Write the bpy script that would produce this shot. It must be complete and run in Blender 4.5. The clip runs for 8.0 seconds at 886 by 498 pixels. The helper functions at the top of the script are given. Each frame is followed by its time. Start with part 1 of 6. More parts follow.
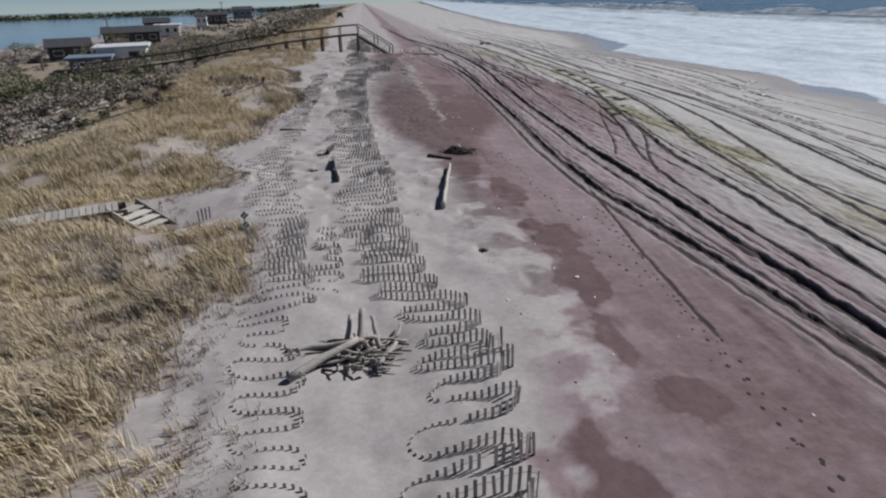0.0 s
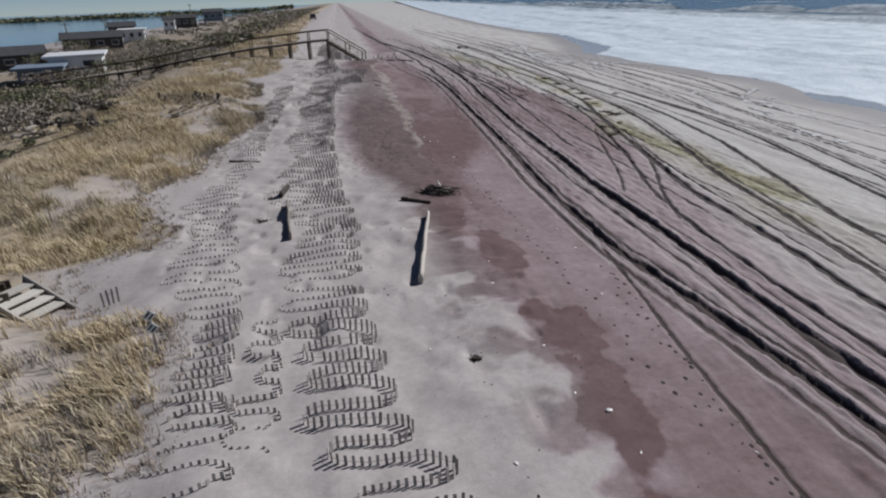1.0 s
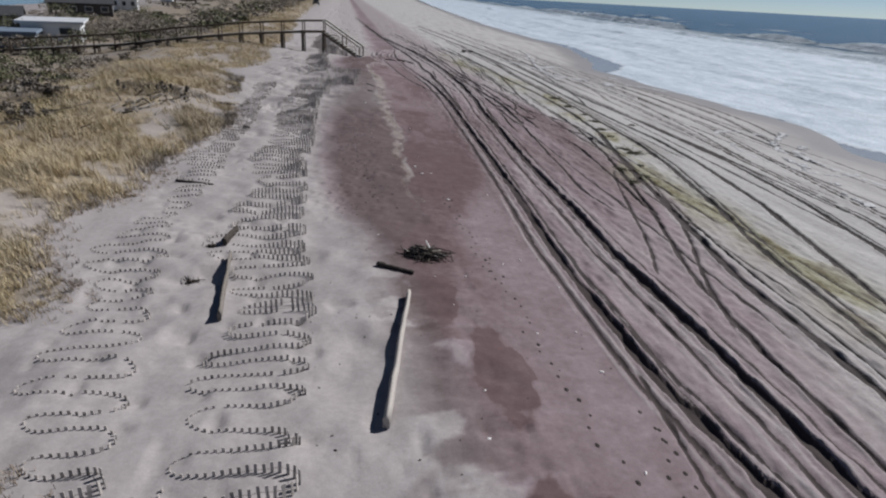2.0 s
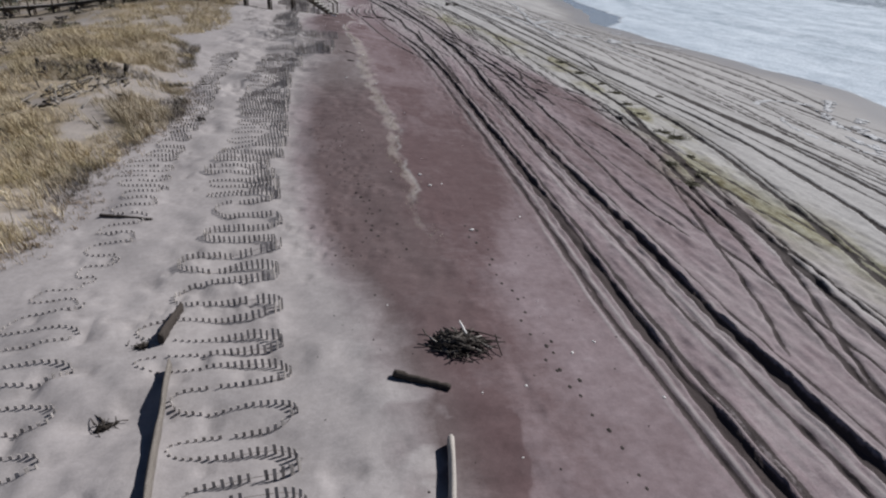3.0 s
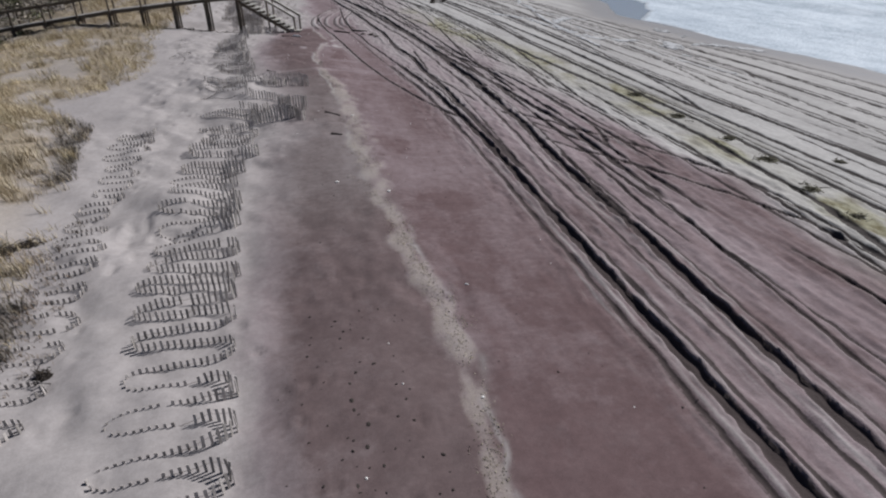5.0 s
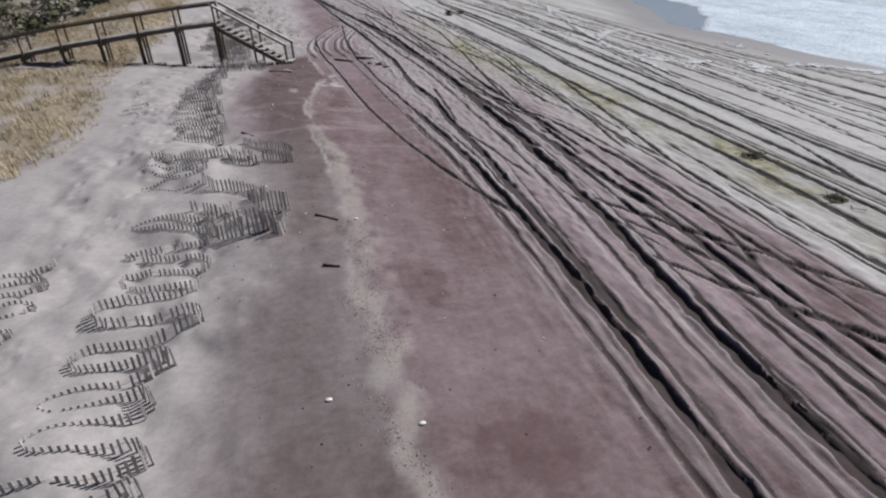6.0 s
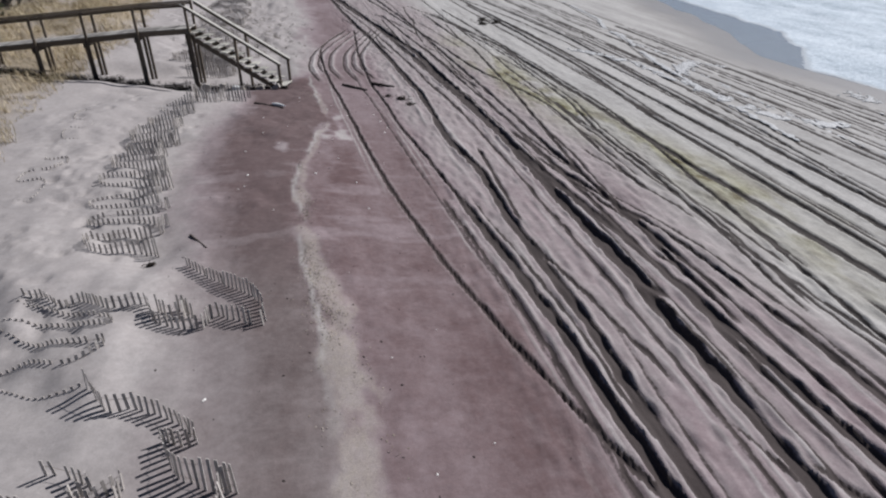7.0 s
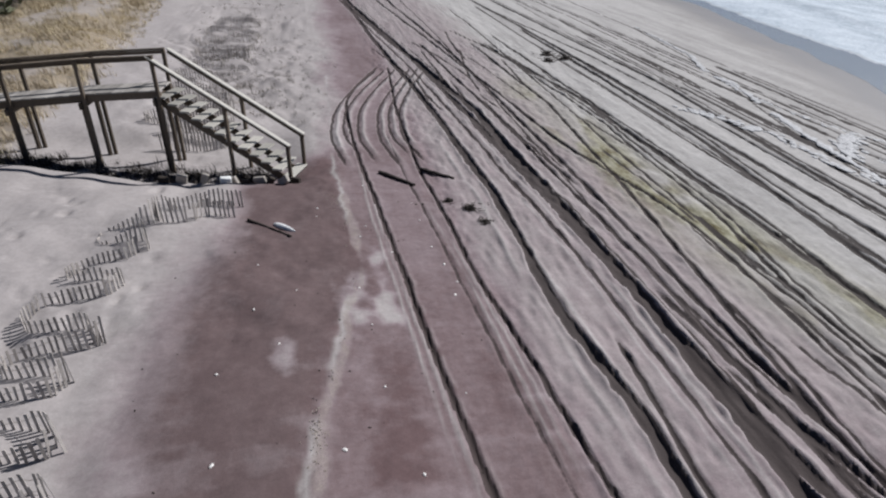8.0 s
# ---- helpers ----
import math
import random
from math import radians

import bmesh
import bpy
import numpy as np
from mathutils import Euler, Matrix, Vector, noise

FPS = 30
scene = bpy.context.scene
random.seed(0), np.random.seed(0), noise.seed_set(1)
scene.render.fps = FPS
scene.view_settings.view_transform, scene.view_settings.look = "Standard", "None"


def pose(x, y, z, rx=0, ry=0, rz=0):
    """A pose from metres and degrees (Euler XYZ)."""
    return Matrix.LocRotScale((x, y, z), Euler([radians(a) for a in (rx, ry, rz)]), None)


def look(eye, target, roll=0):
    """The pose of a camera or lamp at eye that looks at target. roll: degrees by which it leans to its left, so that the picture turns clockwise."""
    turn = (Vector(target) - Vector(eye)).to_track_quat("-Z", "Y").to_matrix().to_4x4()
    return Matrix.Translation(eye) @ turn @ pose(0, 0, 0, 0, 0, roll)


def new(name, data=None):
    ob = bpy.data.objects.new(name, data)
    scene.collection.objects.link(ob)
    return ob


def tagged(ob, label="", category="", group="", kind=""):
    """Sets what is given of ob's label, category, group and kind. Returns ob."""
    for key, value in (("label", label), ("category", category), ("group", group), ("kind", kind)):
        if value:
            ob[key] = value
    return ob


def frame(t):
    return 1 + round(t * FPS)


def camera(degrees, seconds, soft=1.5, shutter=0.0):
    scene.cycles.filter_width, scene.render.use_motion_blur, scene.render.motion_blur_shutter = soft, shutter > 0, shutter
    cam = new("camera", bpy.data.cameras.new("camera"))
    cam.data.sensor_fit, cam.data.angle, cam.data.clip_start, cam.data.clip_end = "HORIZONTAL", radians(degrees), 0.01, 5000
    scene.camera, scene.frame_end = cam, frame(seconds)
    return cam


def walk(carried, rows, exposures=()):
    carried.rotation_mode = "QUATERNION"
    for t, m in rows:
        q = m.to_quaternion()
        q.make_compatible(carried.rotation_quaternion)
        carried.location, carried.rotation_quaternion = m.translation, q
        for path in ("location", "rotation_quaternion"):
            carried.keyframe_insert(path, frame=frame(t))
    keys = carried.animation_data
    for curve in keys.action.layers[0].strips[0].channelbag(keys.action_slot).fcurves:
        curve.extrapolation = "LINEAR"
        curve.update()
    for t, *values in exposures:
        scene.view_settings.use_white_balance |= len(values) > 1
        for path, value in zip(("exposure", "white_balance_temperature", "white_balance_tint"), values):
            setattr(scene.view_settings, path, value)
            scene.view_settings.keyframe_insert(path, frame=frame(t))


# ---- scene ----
cam = camera(71.0, 8.0, soft=2.2)
PATH = [
    (0, (-0.029, -1.259, 5.791), (0.175, 0.585, 5.045), -1.8),
    (0.5, (0.259, 0.631, 5.976), (0.498, 2.464, 5.213), -2.4),
    (1, (0.564, 2.818, 6.1), (0.829, 4.653, 5.35), -2.3),
    (1.5, (0.859, 5.114, 6.224), (1.153, 6.941, 5.466), -0.2),
    (2, (1.206, 7.244, 6.454), (1.516, 9.068, 5.694), 3.2),
    (2.2, (1.306, 8.118, 6.565), (1.62, 9.933, 5.785), 4.1),
    (3.3, (0.86, 14.585, 6.595), (1.26, 16.309, 5.664), 1.3),
    (3.5, (0.795, 15.756, 6.639), (1.205, 17.468, 5.689), 0.4),
    (4, (0.68, 19.048, 6.82), (1.11, 20.748, 5.858), -0.6),
    (4.5, (0.854, 22.653, 6.912), (1.292, 24.358, 5.962), -0.9),
    (4.7, (0.943, 24.119, 6.901), (1.384, 25.823, 5.952), -0.8),
    (5.8, (2.391, 32.765, 6.997), (2.785, 34.487, 6.059), -3.5),
    (6, (2.551, 34.611, 7.017), (2.943, 36.326, 6.066), -3.5),
    (6.5, (2.927, 39.051, 7.049), (3.321, 40.754, 6.076), -2.3),
    (7, (3.361, 43.387, 7.166), (3.755, 45.082, 6.18), -0.1),
    (7.5, (3.638, 47.646, 7.404), (4.013, 49.34, 6.41), 2.0),
    (8, (3.572, 52.941, 7.423), (3.929, 54.638, 6.428), 1.0),
]
walk(cam, [(t, look(eye, target, roll)) for t, eye, target, roll in PATH], ((0, 0.0), (4.6, -0.03), (5.9, 0.16), (8, 0.13)))

# ---- light ----
SUN_AZ, SUN_EL = 68.0, 41.0          # compass from +y towards +x, and height
world = bpy.data.worlds.new("sky")
scene.world = world
world.use_nodes = True
wn = world.node_tree
sky = wn.nodes.new("ShaderNodeTexSky")
sky.sky_type = "NISHITA"
sky.sun_disc = False
sky.sun_elevation, sky.sun_rotation = radians(SUN_EL), radians(SUN_AZ)
sky.air_density, sky.dust_density, sky.ozone_density = 0.55, 0.0, 2.0
sky.altitude = 1800
tint = wn.nodes.new("ShaderNodeMix")
tint.data_type, tint.blend_type = "RGBA", "MULTIPLY"
tint.inputs[0].default_value = 1.0
tint.inputs[7].default_value = (0.98, 0.955, 0.955, 1)
wn.links.new(sky.outputs[0], tint.inputs[6])
wn.links.new(tint.outputs[2], wn.nodes["Background"].inputs[0])
wn.nodes["Background"].inputs[1].default_value = 0.058
sun = new("sun", bpy.data.lights.new("sun", "SUN"))
sun.data.energy, sun.data.angle, sun.data.color = 5.0, radians(0.6), (0.975, 0.966, 0.985)
sun_dir = Vector((math.sin(radians(SUN_AZ)) * math.cos(radians(SUN_EL)), math.cos(radians(SUN_AZ)) * math.cos(radians(SUN_EL)), math.sin(radians(SUN_EL))))
sun.matrix_world = look(sun_dir * 50, (0, 0, 0))


# ---- materials ----
class Mat:
    """A small helper round a principled node material."""

    def __init__(self, name, rough=0.8, metal=0.0, spec=0.3):
        self.m = bpy.data.materials.new(name)
        self.m.use_nodes = True
        self.t = self.m.node_tree
        self.b = self.t.nodes["Principled BSDF"]
        self.b.inputs["Roughness"].default_value = rough
        self.b.inputs["Metallic"].default_value = metal
        self.b.inputs["Specular IOR Level"].default_value = spec
        self.co = self.t.nodes.new("ShaderNodeTexCoord").outputs["Object"]

    def node(self, kind, **values):
        n = self.t.nodes.new(kind)
        for k, v in values.items():
            n.inputs[k.replace("_", " ")].default_value = v
        return n

    def link(self, a, b):
        self.t.links.new(a, b)

    def mapped(self, scale, co=None):
        n = self.t.nodes.new("ShaderNodeMapping")
        n.inputs["Scale"].default_value = scale
        self.link(co or self.co, n.inputs["Vector"])
        return n.outputs[0]

    def noise(self, scale, detail=4.0, rough=0.55, co=None):
        n = self.node("ShaderNodeTexNoise", Scale=scale, Detail=detail, Roughness=rough)
        self.link(co or self.co, n.inputs["Vector"])
        return n.outputs["Fac"]

    def ramp(self, fac, *stops):
        n = self.t.nodes.new("ShaderNodeValToRGB")
        e = n.color_ramp.elements
        while len(e) < len(stops):
            e.new(0.5)
        for i, (p, c) in enumerate(stops):
            e[i].position = p
            e[i].color = (*c, 1) if not isinstance(c, (int, float)) else (c, c, c, 1)
        self.link(fac, n.inputs[0])
        return n.outputs[0]

    def mix(self, fac, a, b, mode="MIX"):
        n = self.t.nodes.new("ShaderNodeMix")
        n.data_type, n.blend_type = "RGBA", mode
        for s, v in ((0, fac), (6, a), (7, b)):
            if isinstance(v, (int, float)):
                n.inputs[s].default_value = v if s == 0 else (v, v, v, 1)
            elif isinstance(v, tuple):
                n.inputs[s].default_value = (*v, 1)
            else:
                self.link(v, n.inputs[s])
        return n.outputs[2]

    def math(self, op, a, b=0.0):
        n = self.t.nodes.new("ShaderNodeMath")
        n.operation = op
        n.use_clamp = op in ("ADD", "SUBTRACT", "MULTIPLY")
        for s, v in ((0, a), (1, b)):
            if isinstance(v, (int, float)):
                n.inputs[s].default_value = v
            else:
                self.link(v, n.inputs[s])
        return n.outputs[0]

    def bump(self, height, strength, distance):
        n = self.node("ShaderNodeBump", Strength=strength, Distance=distance)
        self.link(height, n.inputs["Height"])
        self.link(n.outputs[0], self.b.inputs["Normal"])

    def colour(self, c):
        if isinstance(c, tuple):
            self.b.inputs["Base Color"].default_value = (*c, 1)
        else:
            self.link(c, self.b.inputs["Base Color"])
        return self

    def attribute(self, name):
        n = self.t.nodes.new("ShaderNodeAttribute")
        n.attribute_name = name
        return n

    def split(self, colour):
        n = self.t.nodes.new("ShaderNodeSeparateColor")
        self.link(colour, n.inputs[0])
        return n.outputs[0], n.outputs[1], n.outputs[2]

    def random(self):
        return self.t.nodes.new("ShaderNodeObjectInfo").outputs["Random"]

    def island(self):
        return self.t.nodes.new("ShaderNodeNewGeometry").outputs["Random Per Island"]


def wood(name, dark, mid, light, per="object", stretch=(1, 1, 12)):
    k = Mat(name, rough=0.85, spec=0.2)
    grain = k.noise(9.0, 6, 0.6, k.mapped(tuple(9.0 / s for s in stretch)))
    blotch = k.noise(2.3, 4)
    base = k.ramp(grain, (0.25, dark), (0.5, mid), (0.8, light))
    base = k.mix(k.math("MULTIPLY", blotch, 0.5), base, dark)
    tone = k.ramp(k.random() if per == "object" else k.island(), (0.0, 0.62), (1.0, 1.15))
    k.colour(k.mix(1.0, base, tone, "MULTIPLY"))
    k.bump(grain, 0.5, 0.01)
    return k.m


def sand_material():
    k = Mat("beach_sand", rough=0.95, spec=0.15)
    zone = k.attribute("zone")
    garnet, rut, wrack = k.split(zone.outputs["Color"])
    wet = zone.outputs["Alpha"]
    big, mid, fine = k.noise(0.35, 5), k.noise(2.2, 6, 0.6), k.noise(38.0, 5, 0.7)
    streak = k.noise(1.0, 6, 0.65, k.mapped((2.4, 0.55, 1.0)))
    pale = k.ramp(mid, (0.25, (0.325, 0.298, 0.286)), (0.5, (0.348, 0.320, 0.308)), (0.8, (0.374, 0.346, 0.334)))
    pale = k.mix(k.ramp(big, (0.35, 0.0), (0.7, 0.5)), pale, (0.300, 0.274, 0.268))
    red = k.ramp(mid, (0.25, (0.104, 0.067, 0.067)), (0.55, (0.123, 0.082, 0.082)), (0.85, (0.146, 0.102, 0.102)))
    red = k.mix(k.attribute("greyed").outputs["Fac"], red, k.ramp(mid, (0.25, (0.105, 0.087, 0.083)), (0.8, (0.155, 0.132, 0.127))))
    edge = k.math("ADD", garnet, k.math("MULTIPLY", k.math("SUBTRACT", streak, 0.5), 0.3))
    edge = k.math("SUBTRACT", edge, k.math("MULTIPLY", k.math("SUBTRACT", 0.5, streak), 0.3))
    gust = k.noise(2.2, 6, 0.6, k.mapped((0.9, 1.1, 1.0)))
    edge = k.math("ADD", edge, k.math("MULTIPLY", k.math("SUBTRACT", gust, 0.5), 0.22))
    edge = k.math("SUBTRACT", edge, k.math("MULTIPLY", k.math("SUBTRACT", 0.5, gust), 0.22))
    etched = k.noise(6.0, 6, 0.68, k.mapped((0.9, 1.2, 1.0)))
    edge = k.math("ADD", edge, k.math("MULTIPLY", k.math("SUBTRACT", etched, 0.5), 0.28))
    edge = k.math("SUBTRACT", edge, k.math("MULTIPLY", k.math("SUBTRACT", 0.5, etched), 0.28))
    edge = k.math("MULTIPLY", edge, k.ramp(garnet, (0.0, 0.0), (0.15, 1.0)))
    mauve = k.ramp(mid, (0.25, (0.219, 0.173, 0.179)), (0.8, (0.277, 0.224, 0.231)))
    mauve = k.mix(k.attribute("greyed").outputs["Fac"], mauve, (0.225, 0.203, 0.196))
    col = k.mix(k.ramp(edge, (0.08, 0.0), (0.45, 1.0)), pale, mauve)
    col = k.mix(k.ramp(edge, (0.42, 0.0), (0.80, 1.0)), col, red)
    col = k.mix(k.math("MULTIPLY", k.attribute("bleached").outputs["Fac"], 0.8), col, k.mix(1.0, k.ramp(mid, (0.3, (0.395, 0.383, 0.364)), (0.7, (0.46, 0.448, 0.430))), k.ramp(k.noise(1.0, 6, 0.62, k.mapped((1.1, 0.11, 1.0))), (0.38, 0.78), (0.56, 1.04)), "MULTIPLY"))
    blown = k.ramp(k.noise(1.4, 9, 0.72, k.mapped((1.0, 0.7, 1.0))), (0.54, 0.0), (0.72, 0.16))
    col = k.mix(k.math("MULTIPLY", blown, garnet), col, (0.270, 0.232, 0.234))
    mottle = k.ramp(k.noise(7.0, 6, 0.7), (0.3, 0.86), (0.7, 1.1))
    col = k.mix(1.0, col, mottle, "MULTIPLY")
    straw = k.ramp(fine, (0.3, (0.19, 0.163, 0.132)), (0.7, (0.34, 0.300, 0.250)))
    ragged = k.noise(7.5, 9, 0.8, k.mapped((1.0, 0.45, 1.0)))
    strawy = k.math("ADD", wrack, k.math("MULTIPLY", k.math("SUBTRACT", ragged, 0.5), 2.0))
    strawy = k.math("SUBTRACT", strawy, k.math("MULTIPLY", k.math("SUBTRACT", 0.5, ragged), 2.0))
    strawy = k.math("MULTIPLY", strawy, k.ramp(wrack, (0.02, 0.0), (0.2, 1.0)))
    col = k.mix(k.math("MULTIPLY", strawy, 0.85), col, straw)
    col = k.mix(k.math("MULTIPLY", k.attribute("litter").outputs["Fac"], 0.8), col, k.ramp(k.noise(9.0, 6, 0.7), (0.35, (0.185, 0.145, 0.092)), (0.65, (0.36, 0.295, 0.200))))
    slime = k.ramp(k.noise(2.6, 7, 0.72, k.mapped((1.0, 0.5, 1.0))), (0.40, (0.125, 0.106, 0.055)), (0.52, (0.26, 0.247, 0.168)), (0.70, (0.39, 0.378, 0.305)))
    col = k.mix(k.attribute("algae").outputs["Fac"], col, slime)
    scored = k.noise(1.0, 7, 0.68, k.mapped((4.2, 0.55, 1.0)))
    crumbs = k.noise(15.0, 5, 0.68)
    churn = k.attribute("churn").outputs["Fac"]
    lines = k.math("MULTIPLY", churn, k.ramp(scored, (0.34, 1.0), (0.47, 0.0)))
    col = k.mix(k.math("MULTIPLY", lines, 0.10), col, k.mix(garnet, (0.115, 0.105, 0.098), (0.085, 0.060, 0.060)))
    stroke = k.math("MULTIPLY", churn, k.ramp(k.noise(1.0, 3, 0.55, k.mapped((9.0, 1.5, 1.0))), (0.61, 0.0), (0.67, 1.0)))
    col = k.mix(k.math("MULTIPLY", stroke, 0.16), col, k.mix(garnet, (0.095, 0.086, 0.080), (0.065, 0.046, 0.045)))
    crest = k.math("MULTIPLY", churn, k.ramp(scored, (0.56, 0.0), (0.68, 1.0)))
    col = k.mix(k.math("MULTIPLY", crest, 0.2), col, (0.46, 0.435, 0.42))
    # rut floors painted dark: damp sand plus the shade inside the groove
    damp_shade_tone = k.mix(garnet, (0.056, 0.048, 0.045), (0.052, 0.038, 0.037))
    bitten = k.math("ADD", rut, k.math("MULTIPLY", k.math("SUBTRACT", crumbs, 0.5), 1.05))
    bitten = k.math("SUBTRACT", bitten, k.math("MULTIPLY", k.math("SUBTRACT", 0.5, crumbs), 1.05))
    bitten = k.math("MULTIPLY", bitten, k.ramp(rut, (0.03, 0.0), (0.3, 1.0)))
    col = k.mix(k.ramp(bitten, (0.18, 0.0), (0.55, 0.96)), col, damp_shade_tone)
    col = k.mix(wet, col, k.mix(0.5, col, (0.17, 0.155, 0.145), "MULTIPLY"))
    col = k.mix(k.math("MULTIPLY", wet, 0.75), col, (0.300, 0.283, 0.268))
    grain = k.ramp(fine, (0.3, 0.90), (0.7, 1.08))
    k.colour(k.mix(1.0, col, grain, "MULTIPLY"))
    k.link(k.ramp(wet, (0.0, 0.95), (1.0, 0.42)), k.b.inputs["Roughness"])
    ripple = k.noise(5.0, 6, 0.65)
    rough = k.math("MULTIPLY", churn, crumbs)
    k.bump(k.math("ADD", k.math("ADD", k.math("MULTIPLY", ripple, 0.28), k.math("MULTIPLY", fine, 0.08)), k.math("MULTIPLY", rough, 0.5)), 0.5, 0.06)
    return k.m


def sea_material():
    k = Mat("surf_water", rough=0.12, spec=0.35)
    foam = k.attribute("foam").outputs["Fac"]
    lace = k.math("ADD", k.math("MULTIPLY", k.noise(0.9, 9, 0.72, k.mapped((1.0, 0.45, 1.0))), 0.55), k.math("MULTIPLY", k.noise(0.28, 7, 0.66, k.mapped((1.0, 0.35, 1.0))), 0.45))
    fine = k.noise(5.0, 6, 0.7)
    f = k.math("ADD", foam, k.math("MULTIPLY", k.math("SUBTRACT", lace, 0.42), 1.4))
    f = k.math("SUBTRACT", f, k.math("MULTIPLY", k.math("SUBTRACT", 0.58, lace), 1.0))
    f = k.math("MULTIPLY", f, k.ramp(foam, (0.02, 0.0), (0.16, 1.0)))
    white = k.ramp(k.math("ADD", k.math("MULTIPLY", lace, 0.5), k.math("MULTIPLY", fine, 0.5)), (0.40, (0.27, 0.335, 0.40)), (0.50, (0.45, 0.515, 0.57)), (0.60, (0.60, 0.65, 0.69)))
    deep = k.ramp(k.noise(0.06, 4), (0.3, (0.010, 0.036, 0.050)), (0.7, (0.020, 0.055, 0.070)))
    deep = k.mix(k.attribute("shallow").outputs["Fac"], deep, (0.27, 0.288, 0.305))
    k.colour(k.mix(f, deep, white))
    k.link(k.ramp(f, (0.0, 0.2), (0.5, 0.8)), k.b.inputs["Roughness"])
    k.bump(k.math("ADD", k.math("MULTIPLY", k.noise(0.8, 6, 0.6), 0.6), k.math("MULTIPLY", fine, 0.3)), 0.6, 0.25)
    return k.m


def sky_fill_material():
    k = Mat("bay_water", rough=0.08, spec=0.5)
    k.colour(k.ramp(k.noise(0.02, 4), (0.3, (0.05, 0.13, 0.19)), (0.7, (0.07, 0.16, 0.22))))
    k.bump(k.noise(0.5, 5), 0.15, 0.2)
    return k.m


def grass_material(name, dark, mid, light):
    k = Mat(name, rough=0.8, spec=0.2)
    c = k.ramp(k.island(), (0.0, dark), (0.5, mid), (1.0, light))
    c = k.mix(k.ramp(k.noise(0.28, 5, 0.6), (0.47, 0.0), (0.62, 0.6)), c, k.mix(1.0, c, (0.74, 0.77, 0.92), "MULTIPLY"))
    c = k.mix(k.ramp(k.noise(0.55, 4, 0.55, k.mapped((1.0, 0.7, 1.0))), (0.52, 0.0), (0.66, 0.6)), c, k.mix(1.0, c, (0.60, 0.62, 0.50), "MULTIPLY"))
    patch = k.ramp(k.noise(0.8, 6, 0.65), (0.3, 0.74), (0.7, 1.25))
    k.colour(k.mix(1.0, c, patch, "MULTIPLY"))
    return k.m


def plain(name, c, rough=0.7, spread=0.2, scale=3.0, spec=0.3, metal=0.0, bump=0.2):
    k = Mat(name, rough=rough, spec=spec, metal=metal)
    n = k.noise(scale, 5, 0.6)
    fine = k.noise(scale * 14, 4, 0.6)
    f = k.math("ADD", k.math("MULTIPLY", n, 0.65), k.math("MULTIPLY", fine, 0.35))
    k.colour(k.ramp(f, (0.3, tuple(v * (1 - spread) for v in c)), (0.7, tuple(min(1.0, v * (1 + spread)) for v in c))))
    if bump:
        k.bump(fine, bump, 0.01)
    return k.m


SAND = sand_material()
SEA = sea_material()
SKY_FILL = sky_fill_material()
GRASS = grass_material("dune_grass", (0.27, 0.208, 0.124), (0.47, 0.382, 0.242), (0.63, 0.545, 0.385))
BRUSH = grass_material("grey_brush", (0.15, 0.125, 0.10), (0.24, 0.21, 0.175), (0.34, 0.31, 0.27))
LEAF = grass_material("shrub_leaf", (0.072, 0.076, 0.044), (0.128, 0.130, 0.074), (0.20, 0.192, 0.115))
TUFT = grass_material("withered_tuft", (0.15, 0.108, 0.072), (0.24, 0.182, 0.125), (0.33, 0.265, 0.195))
LEAF_BROWN = grass_material("shrub_brown", (0.115, 0.098, 0.080), (0.175, 0.152, 0.124), (0.26, 0.23, 0.19))
SCRUB = grass_material("grey_brown_scrub", (0.165, 0.140, 0.112), (0.265, 0.230, 0.188), (0.375, 0.330, 0.275))
BARK = plain("shrub_bark", (0.10, 0.085, 0.07), 0.9, 0.3, 8)
SLAT = wood("weathered_slat", (0.32, 0.29, 0.265), (0.49, 0.452, 0.418), (0.63, 0.59, 0.55))
DRIFT = wood("driftwood", (0.24, 0.215, 0.19), (0.42, 0.385, 0.345), (0.60, 0.56, 0.51), per="island", stretch=(8, 1, 1))
GREYLOG = wood("old_log", (0.07, 0.058, 0.048), (0.19, 0.168, 0.145), (0.40, 0.37, 0.33), per="island", stretch=(8, 1, 1))
DARKWOOD = wood("wet_driftwood", (0.025, 0.020, 0.017), (0.055, 0.045, 0.038), (0.11, 0.092, 0.078), per="island", stretch=(8, 1, 1))
DECK = wood("deck_board", (0.27, 0.25, 0.225), (0.39, 0.365, 0.335), (0.49, 0.465, 0.43), stretch=(1, 6, 1))
BEAM = wood("boardwalk_timber", (0.085, 0.066, 0.050), (0.135, 0.108, 0.082), (0.20, 0.165, 0.13), stretch=(6, 1, 1))
TREAD = wood("stair_tread", (0.32, 0.305, 0.27), (0.45, 0.43, 0.385), (0.56, 0.54, 0.49), stretch=(1, 6, 1))
STRAW = grass_material("wrack_straw", (0.20, 0.165, 0.125), (0.27, 0.232, 0.182), (0.36, 0.315, 0.255))
WIRE = plain("fence_wire", (0.16, 0.13, 0.11), 0.5, 0.2, 20, metal=0.6, bump=0)
SWASH = plain("swash_foam", (0.47, 0.47, 0.47), 0.7, 0.15, 9)
SEAWEED = plain("olive_seaweed", (0.062, 0.056, 0.030), 0.8, 0.5, 6)
SHELL = plain("shell_white", (0.72, 0.70, 0.66), 0.5, 0.1, 30)
DEBRIS = plain("dark_wrack", (0.035, 0.028, 0.024), 0.9, 0.4, 20)
WHITE = plain("white_paint", (0.70, 0.71, 0.70), 0.6, 0.08, 1.0)
ROOF_DARK = plain("dark_shingle", (0.05, 0.052, 0.056), 0.85, 0.25, 1.5)
